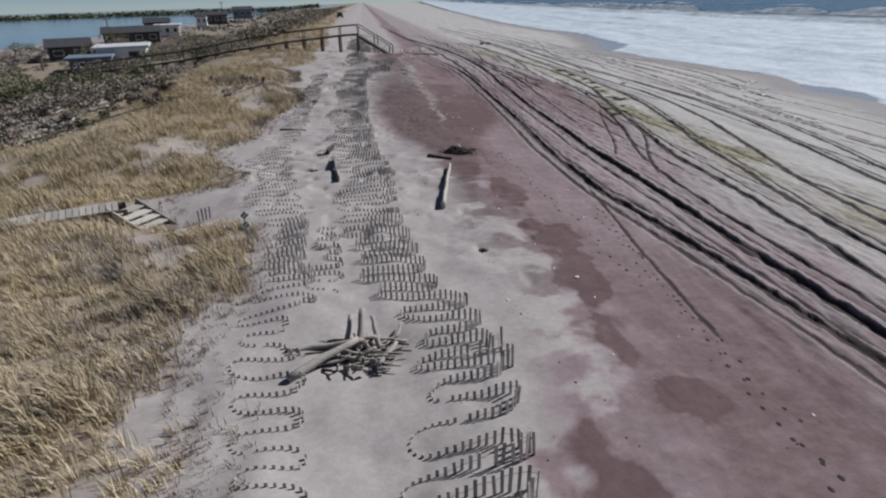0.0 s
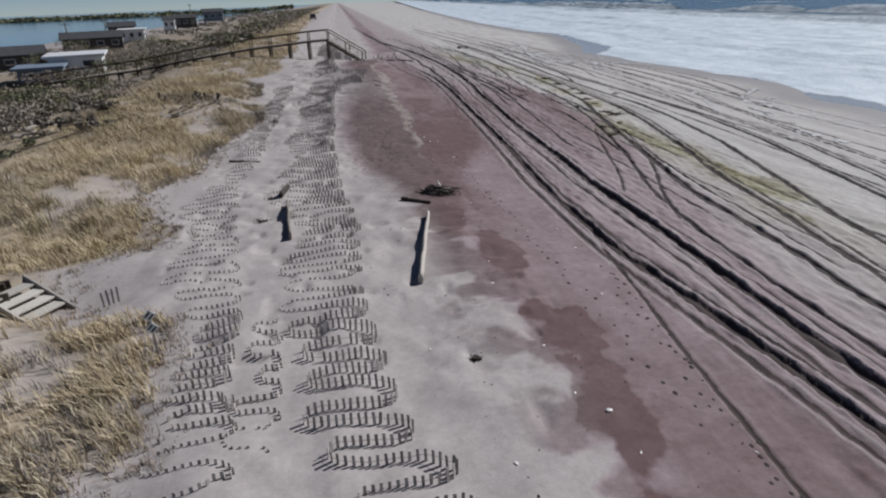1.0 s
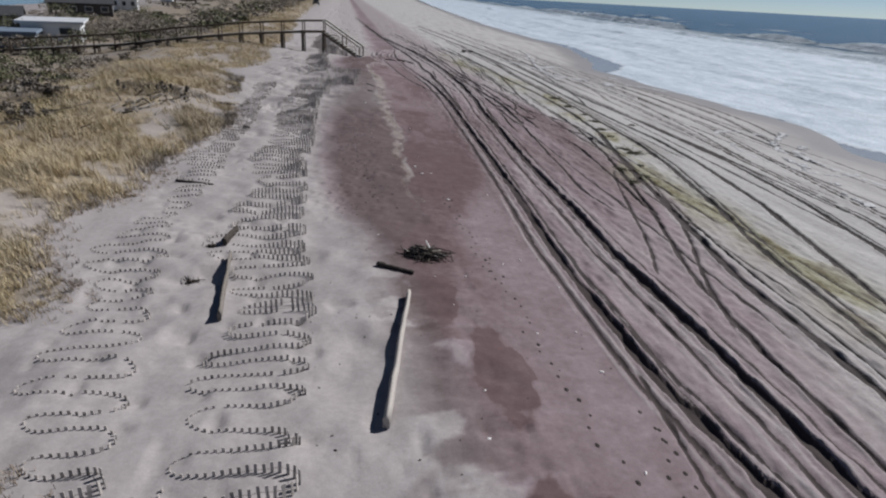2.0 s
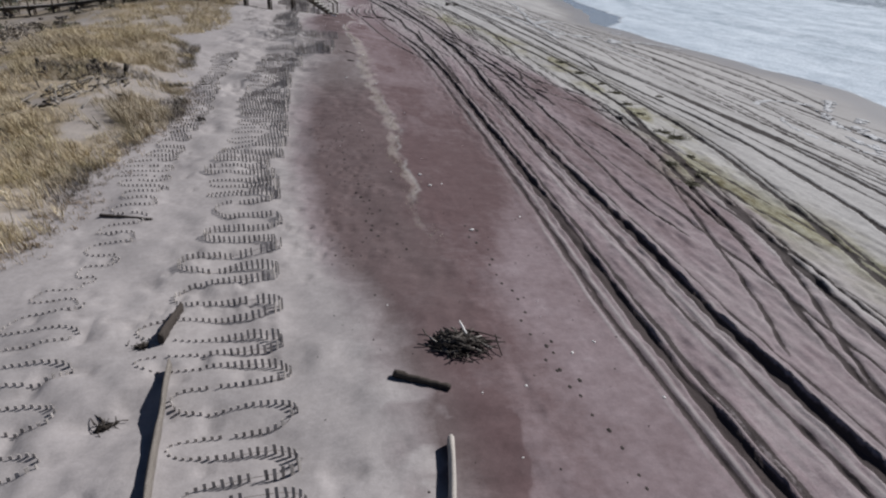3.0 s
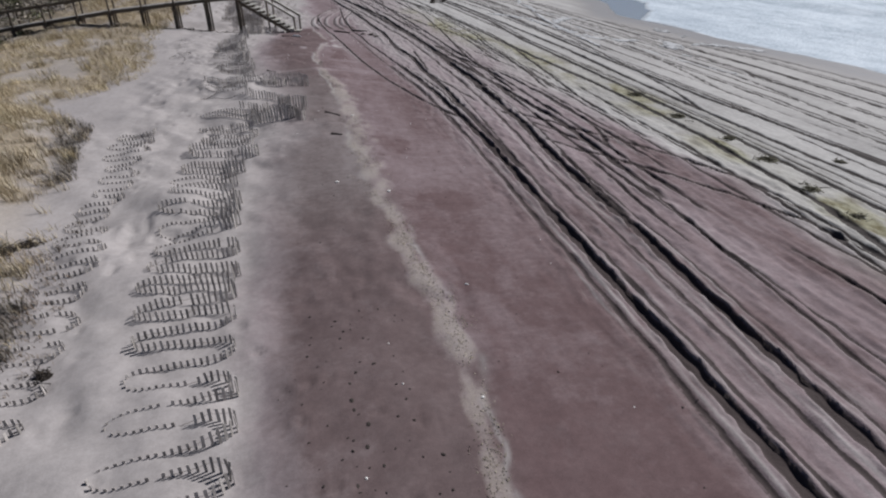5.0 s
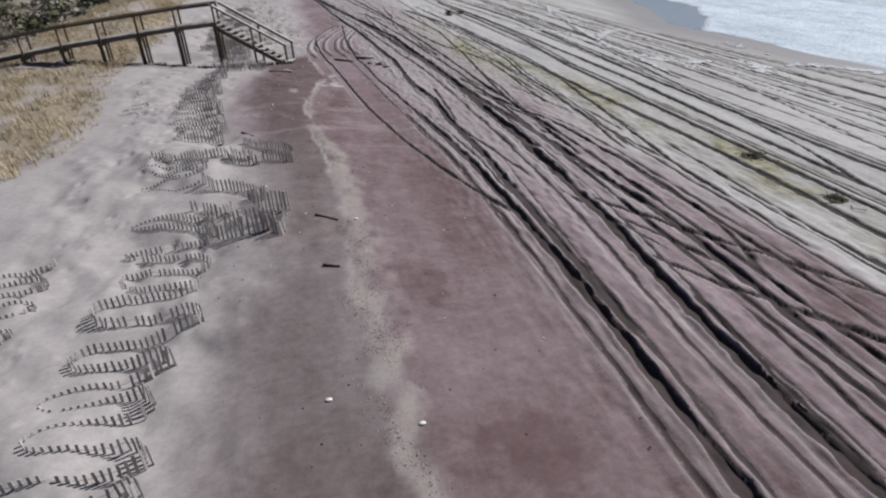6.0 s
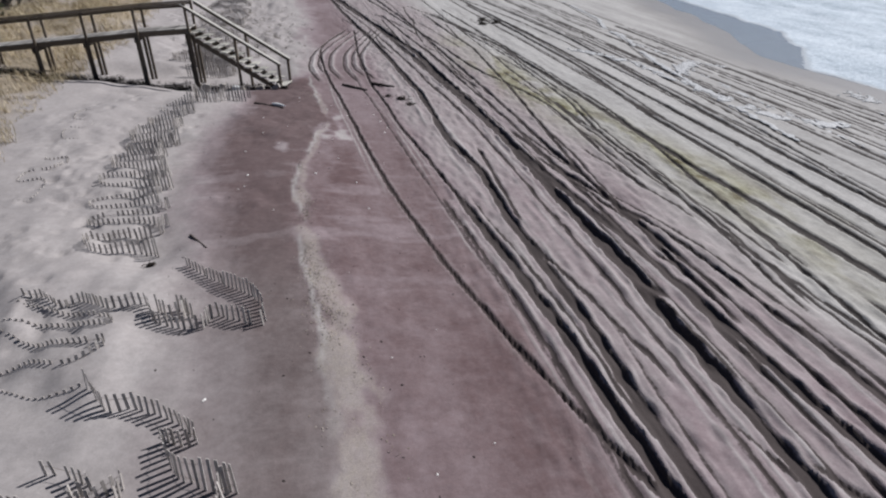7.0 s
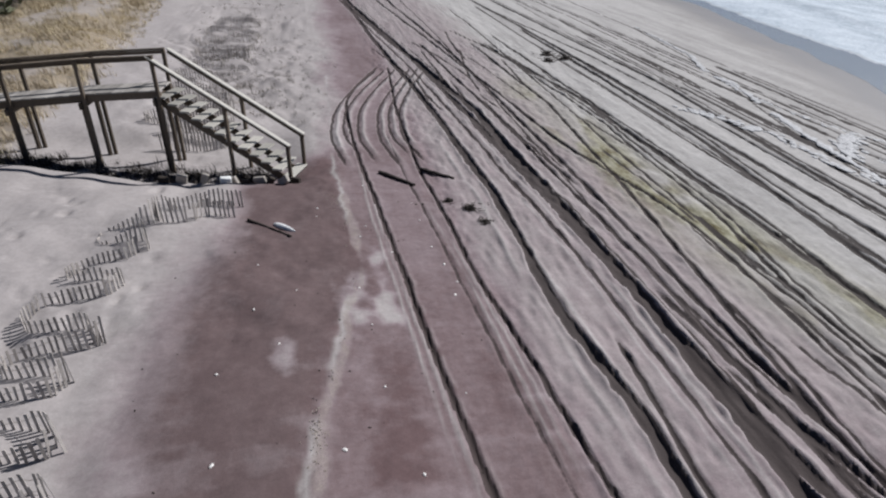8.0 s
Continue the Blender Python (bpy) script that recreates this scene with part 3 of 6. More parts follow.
def rut_relief(x, y):
    """Depth and painted damp-and-shade darkness of the wheel ruts at grid points; x and y are 2D."""
    low, high, damp_shade, berm = np.zeros_like(x), np.zeros_like(x), np.zeros_like(x), np.zeros_like(x)
    row = y[:, 0]
    crumb = 0.2 + 1.6 * vnoise(x * 9, y * 4, 31)
    mottle = 0.75 + 0.5 * vnoise(x * 8, y * 2.0, 33)
    for ys, xs, w, d, st, first, last in RUTS:
        use = np.nonzero((row >= first) & (row <= last))[0]
        if not len(use):
            continue
        r = row[use]
        cx = sum(np.interp(r + o, ys, xs) for o in (-0.8, -0.4, 0.0, 0.4, 0.8)) / 5 + 0.09 * (fbm(r * 0.3, r * 0 + w * 90, 3, 3) - 0.5) + 0.03 * (vnoise(r * 3.3, r * 0 + w * 70, 4) - 0.5)
        d = d * (0.62 if w < 0.115 else 0.68)
        ww = w * (0.22 + 0.64 * fbm(r * 2.2, r * 0 + d * 300, 8, 4))
        broad = w > 0.165
        if broad:
            ww = w * (0.46 + 0.40 * fbm(r * 1.3, r * 0 + d * 300, 8, 4))
        ww = ww * (1 + 0.24 * (vnoise(r * 5.5, r * 0 + w * 60, 12) - 0.5))
        ww = np.maximum(ww, np.where(cx > 12, 0.062, 0.05) * (0.75 + 0.5 * vnoise(r * 1.7, r * 0 + w * 40, 9)))
        fade = np.clip((r - first) / 1.0, 0, 1) * np.clip((last - r) / 1.0, 0, 1) * (0.72 + 0.45 * vnoise(r * 0.35, r * 0 + w * 500, 21))
        fade = np.clip(fade, 0, 1.1)[:, None]
        ww = ww * np.sqrt(1 + np.minimum(np.gradient(cx, r) if len(r) > 2 else 0 * r, 3) ** 2)
        a = max(0, int(np.searchsorted(x[0], cx.min() - 1.2)))
        b = int(np.searchsorted(x[0], cx.max() + 1.2))
        if b <= a:
            continue
        box_ = np.ix_(use, np.arange(a, b))
        u = np.abs(x[box_] - cx[:, None]) / ww[:, None]
        groove = (np.clip((1.22 - u) * 2.6, 0, 1) if broad else np.clip(1.35 - u ** 2 * 1.35, 0, 1)) * fade
        bank = np.exp(-((u - 1.45) / 0.34) ** 2) * fade * crumb[box_]
        low[box_] = np.minimum(low[box_], -d * groove)
        high[box_] = np.maximum(high[box_], 0.38 * d * bank)
        berm[box_] = np.maximum(berm[box_], 0.6 * min(1.0, 9 * d) * np.exp(-((u - 1.6) / 0.55) ** 2) * fade * np.clip(1.5 * crumb[box_] - 0.7, 0, 1))
        # darkness follows the groove, standing for damp and shade together
        damp_shade[box_] = np.maximum(damp_shade[box_], np.clip(st * groove ** 1.5 * 1.7 * (mottle[box_] if not broad else 0.5 * mottle[box_] + 0.22), 0, 1))
    bank = np.zeros_like(x)
    for ys, xs, height, width in RIDGES:
        use = np.nonzero((row >= ys[0]) & (row <= ys[-1]))[0]
        r = row[use]
        cx = sum(np.interp(r + o, ys, xs) for o in (-0.8, -0.4, 0.0, 0.4, 0.8)) / 5 + 0.10 * (fbm(r * 0.9, r * 0 + height * 900, 13, 4) - 0.5)
        a, b = int(np.searchsorted(x[0], cx.min() - 0.6)), int(np.searchsorted(x[0], cx.max() + 0.6))
        box_ = np.ix_(use, np.arange(a, b))
        ends = np.clip((r - ys[0]) / 2.0, 0, 1) * np.clip((ys[-1] - r) / 2.0, 0, 1) * ss(0.2, 0.6, fbm(r * 0.45, r * 0 + width * 700 + xs[0], 17, 3))
        form = np.exp(-((x[box_] - cx[:, None]) / width) ** 2) * ends[:, None]
        high[box_] = np.maximum(high[box_], height * form * (0.6 + 0.4 * crumb[box_]))
        bank[box_] = np.maximum(bank[box_], form)
    clear = low > -0.03
    return np.clip(0.85 * low + 0.8 * high * clear, -0.2, 0.1), np.clip(damp_shade, 0, 1), np.maximum(berm, bank) * clear


WRACK_Y = (20, 24.5, 25.7, 26.7, 28.5, 29.8, 31.4, 34, 36.8, 41, 44.5, 47.5, 51, 53.5, 56, 58, 60, 64, 70, 77, 84)
WRACK_X = (3.6, 3.4, 3.27, 3.14, 3.4, 3.28, 3.25, 3.65, 3.5, 3.4, 3.5, 3.55, 3.5, 3.3, 3.0, 3.05, 3.2, 4.1, 3.9, 4.0, 4.1)


def ground_z(x, y):
    """The height of the sand without ruts."""
    x, y = np.asarray(x, float), np.asarray(y, float)
    z = base_z(x, y)
    dry = (1 - ss(3.0, 5.5, x))
    z = z + dry * 0.16 * (fbm(x * 0.55, y * 0.42, 41, 3) - 0.5)
    z = z + dry * ss(-5.5, -3, x) * (1 - (0.35 + 0.65 * ss(22, 26, y)) * ss(0.0, 1.6, x)) * (1 - ss(1.5, 3.5, x)) * (0.42 + 0.20 * ss(36, 46, y) - 0.28 * ss(54, 58, y)) * (fbm(x * 0.6, y * 0.5, 47, 3) - 0.5)
    pits = ss(0.66, 0.9, vnoise(x * 3.1, y * 2.7, 69)) * ss(0.42, 0.6, fbm(x * 0.35, y * 0.3, 68, 2))
    z = z - dry * ss(-5, -3.5, x) * 0.07 * pits * (1 - 0.85 * ss(-0.2, 0.6, x) * ss(20, 24, y))
    z = z + ss(2.0, 2.7, x) * (1 - ss(3.7, 4.5, x)) * ss(10.5, 13.5, y) * (1 - ss(18.5, 20.5, y)) * 0.13 * (fbm(x * 0.9 + 0.3 * y, y * 2.6, 63, 3) - 0.5)
    z = z + ss(-0.8, 0.3, x) * (1 - ss(2.2, 3.2, x)) * ss(21, 25, y) * (1 - ss(33, 37, y)) * 0.045 * (fbm(x * 3.2, y * 2.6, 65, 2) - 0.5)
    scuffed = ss(-0.05, 0.2, fbm(x * 0.5 + 4, y * 0.4, 57, 3) - 0.5)
    z = z + dry * ss(-6, -4, x) * scuffed * 0.20 * (fbm(x * 1.5, y * 1.3, 59, 4) - 0.5)
    z = z - 0.26 * ss(69.5, 70.05, y + 0.2 * x) * (1 - ss(72.6, 74.0, y)) * ss(-9, -6, x) * (1 - ss(2.2, 3.4, x))
    z = z + ss(72.5, 75, y) * (1 - ss(92, 100, y)) * ss(-4, -2, x) * (1 - ss(2.2, 3.6, x)) * 0.5 * (fbm(x * 0.8, y * 0.6, 67, 4) - 0.5)
    dune = ss(0, 2.5, grass_edge(y) - x)
    z = z + dune * 0.9 * (1 - 0.8 * ss(40, 70, -x)) * (fbm(x * 0.22, y * 0.2, 51, 4) - 0.42)
    z = z - 0.35 * np.exp(-((x + 5.93) / 1.6) ** 2 - ((y - 15.8) / 1.3) ** 2)
    return z


def gz(x, y):
    return float(ground_z(x, y))


# ---- ground, sea and the added sky-fill water ----
def steps(*spans):
    """Coordinates from spans of (start, stop, count), each growing evenly or, with a fourth value, by powers."""
    out = []
    for a, b, n, *power in spans:
        t = np.linspace(0, 1, n, endpoint=False)
        out.append(a + (b - a) * (t ** power[0] if power else t))
    out.append(np.array([spans[-1][1]], float))
    return np.concatenate(out)


def sheet(name, X, Y, Z, material):
    ny, nx = X.shape
    me = bpy.data.meshes.new(name)
    co = np.stack([X, Y, Z], -1).reshape(-1, 3)
    i = np.arange(ny * nx).reshape(ny, nx)
    quads = np.stack([i[:-1, :-1], i[:-1, 1:], i[1:, 1:], i[1:, :-1]], -1).reshape(-1, 4)
    me.vertices.add(len(co))
    me.vertices.foreach_set("co", co.ravel())
    me.loops.add(quads.size)
    me.loops.foreach_set("vertex_index", quads.ravel().astype(np.int32))
    me.polygons.add(len(quads))
    me.polygons.foreach_set("loop_start", np.arange(0, quads.size, 4, dtype=np.int32))
    me.polygons.foreach_set("use_smooth", np.ones(len(quads), bool))
    me.update(calc_edges=True)
    me.materials.append(material)
    return new(name, me)


gx = steps((-2500, -120, 10), (-120, -18, 28), (-18, -6, 48), (-6, 3.4, 125), (3.4, 12.0, 215), (12.0, 19.0, 140), (19.0, 24.5, 55), (24.5, 28.3, 38), (28.3, 45, 26), (45, 200, 14), (200, 3000, 12))
gy = steps((-300, -8, 12), (-8, 3, 40), (3, 88, 900), (88, 130, 70), (130, 400, 60), (400, 3500, 24))
GX, GY = np.meshgrid(gx, gy)
relief, damp_shade, berm = rut_relief(GX, GY)
near = ss(-18, -14, GX) * (1 - ss(110, 200, GY))
GZ = ground_z(GX, GY) + relief
churn = ss(5.5, 7.0, GX) * (1 - ss(20, 26, GX)) * near * (1 - 0.7 * ss(13.8, 16, GX))
GZ = GZ + churn * (0.085 * (fbm(GX * 2.6, GY * 0.6, 61, 4) - 0.5) + 0.05 * (vnoise(GX * 7, GY * 2.6, 66) - 0.5))
foot_rng = random.Random(91)
for cx, cy, sx, sy, count in ((0.6, 25.3, 0.45, 0.45, 34), (1.7, 27.4, 0.6, 1.6, 30), (-1.4, 22.9, 0.9, 0.5, 22), (1.4, 31.5, 0.6, 2.5, 26), (-2.9, 30.0, 0.6, 4.0, 30), (-2.6, 44.0, 0.5, 5.0, 40), (-2.3, 60.0, 0.6, 4.0, 40)):
    for _ in range(count):
        fx, fy, turn = foot_rng.gauss(cx, sx), foot_rng.gauss(cy, sy), foot_rng.uniform(0, math.pi)
        a, b = np.searchsorted(gx, (fx - 0.5, fx + 0.5))
        c, d = np.searchsorted(gy, (fy - 0.5, fy + 0.5))
        u, v = GX[c:d, a:b] - fx, GY[c:d, a:b] - fy
        along_, across = (u * math.cos(turn) + v * math.sin(turn)) / 0.13, (v * math.cos(turn) - u * math.sin(turn)) / 0.075
        r2 = along_ ** 2 + across ** 2
        GZ[c:d, a:b] += 0.04 * (0.5 * np.exp(-(np.sqrt(r2) - 1.5) ** 2 * 4) - np.exp(-r2))
ground = sheet("ground", GX, GY, GZ, SAND)
tagged(ground, "grey and purple-red beach sand cut by dark wheel ruts", "beach", kind="structure")

DAMP = ((4.07, 12.45, 0.72, 0.95), (4.02, 10.1, 0.42, 1.6), (3.69, 7.3, 0.28, 1), (4.22, 5.7, 0.5, 0.5), (2.47, 4.2, 0.8, 1.2), (3.77, 16, 0.5, 1.5), (2.97, 18.8, 0.5, 1.2), (4.9, 28.5, 0.75, 1.3), (5.2, 40.4, 0.95, 0.9), (4.5, 36.5, 0.8, 0.8), (4.4, 44.5, 0.5, 1.6), (4.35, 59.7, 0.5, 1.9), (3.2, 66, 0.9, 3), (2.4, 63.5, 0.8, 2))
warp = 1.3 * (fbm(GX * 0.6, GY * 0.35, 81, 4) - 0.5)
ragged = 0.9 * (fbm(GX * 1.7, GY * 1.2, 85, 4) - 0.5)
left = np.interp(GY, (-10.5, 3.5, 8.1, 10.5, 13, 16.5, 19.5, 23.94, 28, 31, 36, 41, 44, 47, 51.5, 54, 57, 60, 64, 69, 72, 80, 100), (1.67, 1.77, 2.57, 2.87, 2.37, 2.07, 1.9, 1.25, 0.6, 0.35, 0.3, 0.35, 0.45, 0.75, 1.0, 0.85, 0.45, 0.2, 0.45, 1.6, 4, 4.2, 4.4))
middle = np.interp(GY, WRACK_Y, WRACK_X)
soft = 0.75 + 0.3 * ss(30, 44, GY)
calm = 1 - 0.6 * ss(20, 25, GY) * (1 - ss(60, 66, GY))
soft = soft + 0.25 * (1 - calm)
core = ss(0, 1, (GX - left + calm * 0.8 * (warp + ragged) + soft) / (2 * soft))
inner = np.interp(GY, (0, 14, 20, 27, 40, 46, 60, 68), (0.50, 0.64, 0.80, 0.92, 0.70, 0.46, 0.62, 0.56))
deep = ss(-0.7, 0.7, GX - np.interp(GY, (42, 46, 51.5, 54, 57, 60, 64), (1.1, 1.7, 2.3, 2.1, 1.6, 1.3, 1.35)) + 0.9 * warp + 0.7 * ragged)
inner = inner + 0.20 * deep * ss(42, 47, GY)
outer = np.interp(GY, (0, 8, 15, 22, 30, 36, 46, 55, 58, 64, 70), (0.76, 0.68, 0.58, 0.70, 0.88, 0.68, 0.62, 0.70, 0.68, 0.60, 0.52))
garnet = core * (inner + (outer - inner) * ss(-0.35, 0.35, GX - middle + 0.4 * ragged))
garnet = garnet + 0.10 * core * ss(-0.10, 0.16, fbm(GX * 0.5 + 7, GY * 0.28, 91, 4) - 0.5) * ss(18, 24, GY)
# the smooth pale-mauve berm top beside the first ruts
bare = ss(-0.5, 0.5, GX - np.interp(GY, (3.5, 12.5, 19.5, 21, 22.1, 23.5, 24.8, 26.4, 28.6, 31.6, 40), (4.9, 5.0, 4.5, 4.4, 4.1, 4.35, 4.9, 5.3, 6.0, 6.4, 7.5)) + 0.5 * ragged)
garnet = garnet * (1 - (0.15 + 0.18 * ss(17, 22, GY)) * bare * (1 - ss(29, 38, GY)) * ss(7, 13, GY))
# among the ruts the red grains are mixed with pale ones
garnet = garnet * (1 - (0.22 - 0.10 * ss(24, 30, GY) + 0.42 * ss(42, 52, GY)) * ss(6.4, 7.4, GX + 0.4 * warp)) * (1 - ss(0.0, 2.2, GX + 1.2 * warp - np.interp(GY, (6, 13, 18, 26, 31, 40, 48, 56), (8.6, 8.8, 9.6, 11.2, 12.1, 12.4, 11.7, 11.2))))
drawn = fbm(GX * 1.9 + 0.06 * GY, GY * 0.13, 211, 4) - 0.5
garnet = garnet + 0.5 * drawn * ss(7.0, 8.0, GX) * (1 - ss(12.5, 13.5, GX)) * ss(20, 26, GY) * (1 - ss(43, 50, GY))
streaky = fbm(GX * 1.1 + 0.5 * GY, GY * 1.5 - 0.4 * GX, 195, 5) - 0.5
garnet = garnet - 0.5 * ss(-0.03, 0.12, streaky) * np.exp(-((GX - left - 0.5) / 0.9) ** 2) * (1 - ss(17, 24, GY)) * (GX < 7)
tatter = 1.5 * (fbm(GX * 1.0 + 3, GY * 0.55, 187, 3) - 0.5) + 1.1 * (fbm(GX * 2.6 + 1.2 * GY, GY * 1.9 - GX, 189, 5) - 0.5)
for px, py, pw, pl in DAMP:
    d = np.hypot((GX - px) / pw, (GY - py) / pl) + tatter
    garnet = garnet + ((0.42 if py < 30 else 0.15) * (1 - ss(0.72 if py < 30 else 0.3, 1.08, d))) * (GX < 8)
for px, py, pw, pl in ((2.75, 61.1, 0.32, 0.75), (4.0, 63.0, 0.5, 1.1), (4.55, 63.3, 0.35, 1.6)):
    reach = np.hypot((GX - px) / pw, (GY - py) / pl)
    garnet = garnet - 0.55 * (1 - ss(0.2, 1.15, reach + 1.5 * tatter)) * (1 - ss(1.1, 1.7, reach))
# thin wisps of pale sand blown across the red
wisp = fbm(GX * 0.55 + 0.2 * GY, GY * 2.4, 203, 5) - 0.5
garnet = garnet - 0.15 * ss(0.07, 0.2, wisp) * core * (GX < 7) * (0.25 + 0.75 * ss(52, 55, GY) * (1 - ss(60, 63, GY)))
garnet = np.clip(garnet, 0, 1.0)
band = np.interp(GY, (20, 30, 38, 46, 52, 57, 60, 66), (0.18, 0.18, 0.28, 0.44, 0.36, 0.16, 0.13, 0.12))
offset = (GX - middle - 0.10 * ss(44, 50, GY) - 0.35 * ragged) / band
strewn = fbm(GX * 2.2 + 9, GY * 1.3, 191, 5) - 0.5
wrack = ss(0.2, 0.95, np.exp(-offset ** 2) * 0.85 + 1.9 * strewn * np.exp(-(offset / 1.9) ** 2)) * ss(23, 30, GY) * (1 - 0.3 * ss(54, 60, GY)) * (1 - ss(66, 72, GY))
rim = np.where(GY < 42, offset - 0.7, offset + 0.85) * band
crust = np.exp(-((rim + 0.25 * (fbm(GX * 1.2, GY * 1.6, 193, 4) - 0.5)) / 0.055) ** 2) * ss(25, 30, GY) * (1 - ss(80, 88, GY)) * ss(0.3, 0.55, fbm(GX * 0.4, GY * 0.5, 197, 3))
litter = ss(0.0, 1.4, grass_edge(GY) - GX + 0.5 * ragged) * (1 - ss(45, 70, -GX)) * (0.4 + 0.6 * ss(0.34, 0.48, fbm(GX * 0.62, GY * 0.5, 311, 3) + 0.10 * (GY < 20)))
scrub = ss(12.5, 16, -GX) * ss(15, 30, GY)
greyed = (1 - ss(-0.5, 0.5, GX - middle + 0.5 * ragged)) * ss(19, 25, GY) * (1 - ss(68, 72, GY)) * (0.38 + 0.35 * ss(37, 42, GY) - 0.45 * ss(52, 58, GY))
greyed = np.maximum(greyed, 0.7 * (1 - ss(0.3, 1.3, GX - left)) * (1 - ss(22, 28, GY)) * ss(7, 11, GY))
ALGAE_Y, ALGAE_X = (5, 15, 20, 23, 29, 34, 40, 48, 54, 58, 62, 69, 75), (13.0, 13.0, 13.3, 13.6, 12.9, 14.2, 15.0, 15.3, 15.1, 14.6, 13.7, 12.5, 12.4)
spread = (GX - np.interp(GY, ALGAE_Y, ALGAE_X) + 0.5 * ragged) / 1.15
slime = np.exp(-spread ** 2) * ss(4, 12, GY) * (1 - ss(74, 82, GY)) * (0.22 + 0.78 * ss(-0.08, 0.08, fbm(GX * 0.9, GY * 0.4, 111, 5) - 0.5))
garnet = garnet * (1 - 0.5 * wrack)
wet = ss(-4.2, -1.0, GX - water_edge(GY))
colour = np.stack([garnet, np.maximum(damp_shade, 0.28 * scrub), np.clip(wrack * 0.5, 0, 1), wet], -1).reshape(-1, 4)
loose = ss(5.8, 6.8, GX + 0.3 * warp) * (1 - ss(23, 27, GX)) * (0.5 + 0.5 * ss(-0.2, 0.15, fbm(GX * 0.25, GY * 0.06, 181, 3) - 0.45)) * (1 - 0.8 * ss(13.8, 16, GX))
bleach = np.maximum(ss(12.5, 13.8, GX + 1.2 * warp), 0.62 * np.clip(berm, 0, 1) * (GX > 4))
bleach = np.maximum(bleach, 0.75 * crust)
extra = ground.data.attributes.new("bleached", "FLOAT", "POINT")
extra.data.foreach_set("value", bleach.ravel().astype(np.float32))
extra = ground.data.attributes.new("churn", "FLOAT", "POINT")
extra.data.foreach_set("value", loose.ravel().astype(np.float32))
for title, values in (("algae", 1.0 * slime), ("greyed", greyed), ("litter", litter)):
    extra = ground.data.attributes.new(title, "FLOAT", "POINT")
    extra.data.foreach_set("value", np.clip(values, 0, 1).ravel().astype(np.float32))
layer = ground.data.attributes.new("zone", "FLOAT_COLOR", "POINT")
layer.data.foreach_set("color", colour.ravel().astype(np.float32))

su = steps((0, 6, 24), (6, 40, 80), (40, 120, 70), (120, 500, 40), (500, 4200, 24))
sy = steps((-300, -8, 16), (-8, 110, 190), (110, 400, 80), (400, 3500, 50))
SU, SY = np.meshgrid(su, sy)
SX = water_edge(SY) + SU
crest = np.zeros_like(SX)
foam = 1 - ss(46, 80, SU + 24 * (fbm(SX * 0.05, SY * 0.03, 121, 4) - 0.5))
for place, height, width, bend in ((9, 0.16, 1.6, 3), (19, 0.25, 2.2, 4), (34, 0.55, 2.4, 5), (52, 1.0, 2.2, 6), (74, 2.0, 2.6, 8), (130, 1.3, 3.0, 14)):
    mid = place + bend * (fbm(SY * 0.035, SY * 0 + place, 131, 3) - 0.5) * 2
    strength = ss(0.32, 0.62, fbm(SY * 0.03, SY * 0 + place * 3.3, 141, 3))
    d = (SU - mid) / width
    lift = height * np.where(d < 0, np.exp(-(d / 0.55) ** 2), np.exp(-d ** 2)) * strength
    crest += lift
    foam = np.maximum(foam, np.exp(-((SU - mid + 0.5 * width) / (0.7 * width)) ** 2) * strength * (0.95 if place < 100 else 0.55))
SZ = SEA_Z + crest + 0.10 * (fbm(SX * 0.3, SY * 0.15, 151, 4) - 0.5) * ss(4, 20, SU) + 0.25 * (fbm(SX * 0.05, SY * 0.04, 155, 3) - 0.5) * ss(40, 100, SU)
film = ground_z(SX, SY) + 0.003 + 0.035 * ss(0, 3.0, SU)
SZ = np.maximum(SZ, film * (1 - ss(24, 36, SU)) + (SEA_Z - 1) * ss(24, 36, SU))
lag = np.interp(SY, (30, 33, 36, 39, 60, 69, 73, 78, 85, 95, 110, 130), (0, 2.2, 2.2, 0, 0, 0.3, 3.4, 3.6, 2.8, 1.8, 1.2, 0)) + 1.2 * (fbm(SY * 0.5, SX * 0.3, 163, 4) - 0.5)
foam = foam * ss(0, 0.7, SU - lag + 0.3)
sea = sheet("sea", SX, SY, SZ, SEA)
tagged(sea, "blue-green sea with broad white foaming surf", "sea", kind="structure")
layer = sea.data.attributes.new("shallow", "FLOAT", "POINT")
layer.data.foreach_set("value", (1 - ss(3, 14, SU)).ravel().astype(np.float32))
layer = sea.data.attributes.new("foam", "FLOAT", "POINT")
layer.data.foreach_set("value", np.clip(foam, 0, 1).ravel().astype(np.float32))

# lines of foam left on the wet sand by the last swash
foam_rng = random.Random(5)
bm = bmesh.new()
for cx, cy, rx, ry, a0, a1 in ((22.6, 34.0, 2.2, 3.4, 130, 300), (23.2, 37.5, 2.0, 2.5, 40, 140), (25.0, 31.5, 1.8, 4, 150, 260), (22.8, 62.0, 1.6, 11, 140, 250), (24.0, 76.0, 2.0, 6, 150, 260)):
    for i in range(150):
        a = radians(foam_rng.uniform(a0, a1))
        x, y = cx + rx * math.cos(a) + foam_rng.gauss(0, 0.07), cy + ry * math.sin(a) + foam_rng.gauss(0, 0.07)
        r = foam_rng.uniform(0.02, 0.09)
        bmesh.ops.create_icosphere(bm, subdivisions=1, radius=r, matrix=Matrix.Translation((x, y, gz(x, y) + 0.004)) @ Matrix.Diagonal((1, foam_rng.uniform(1, 2.4), 0.25, 1)))
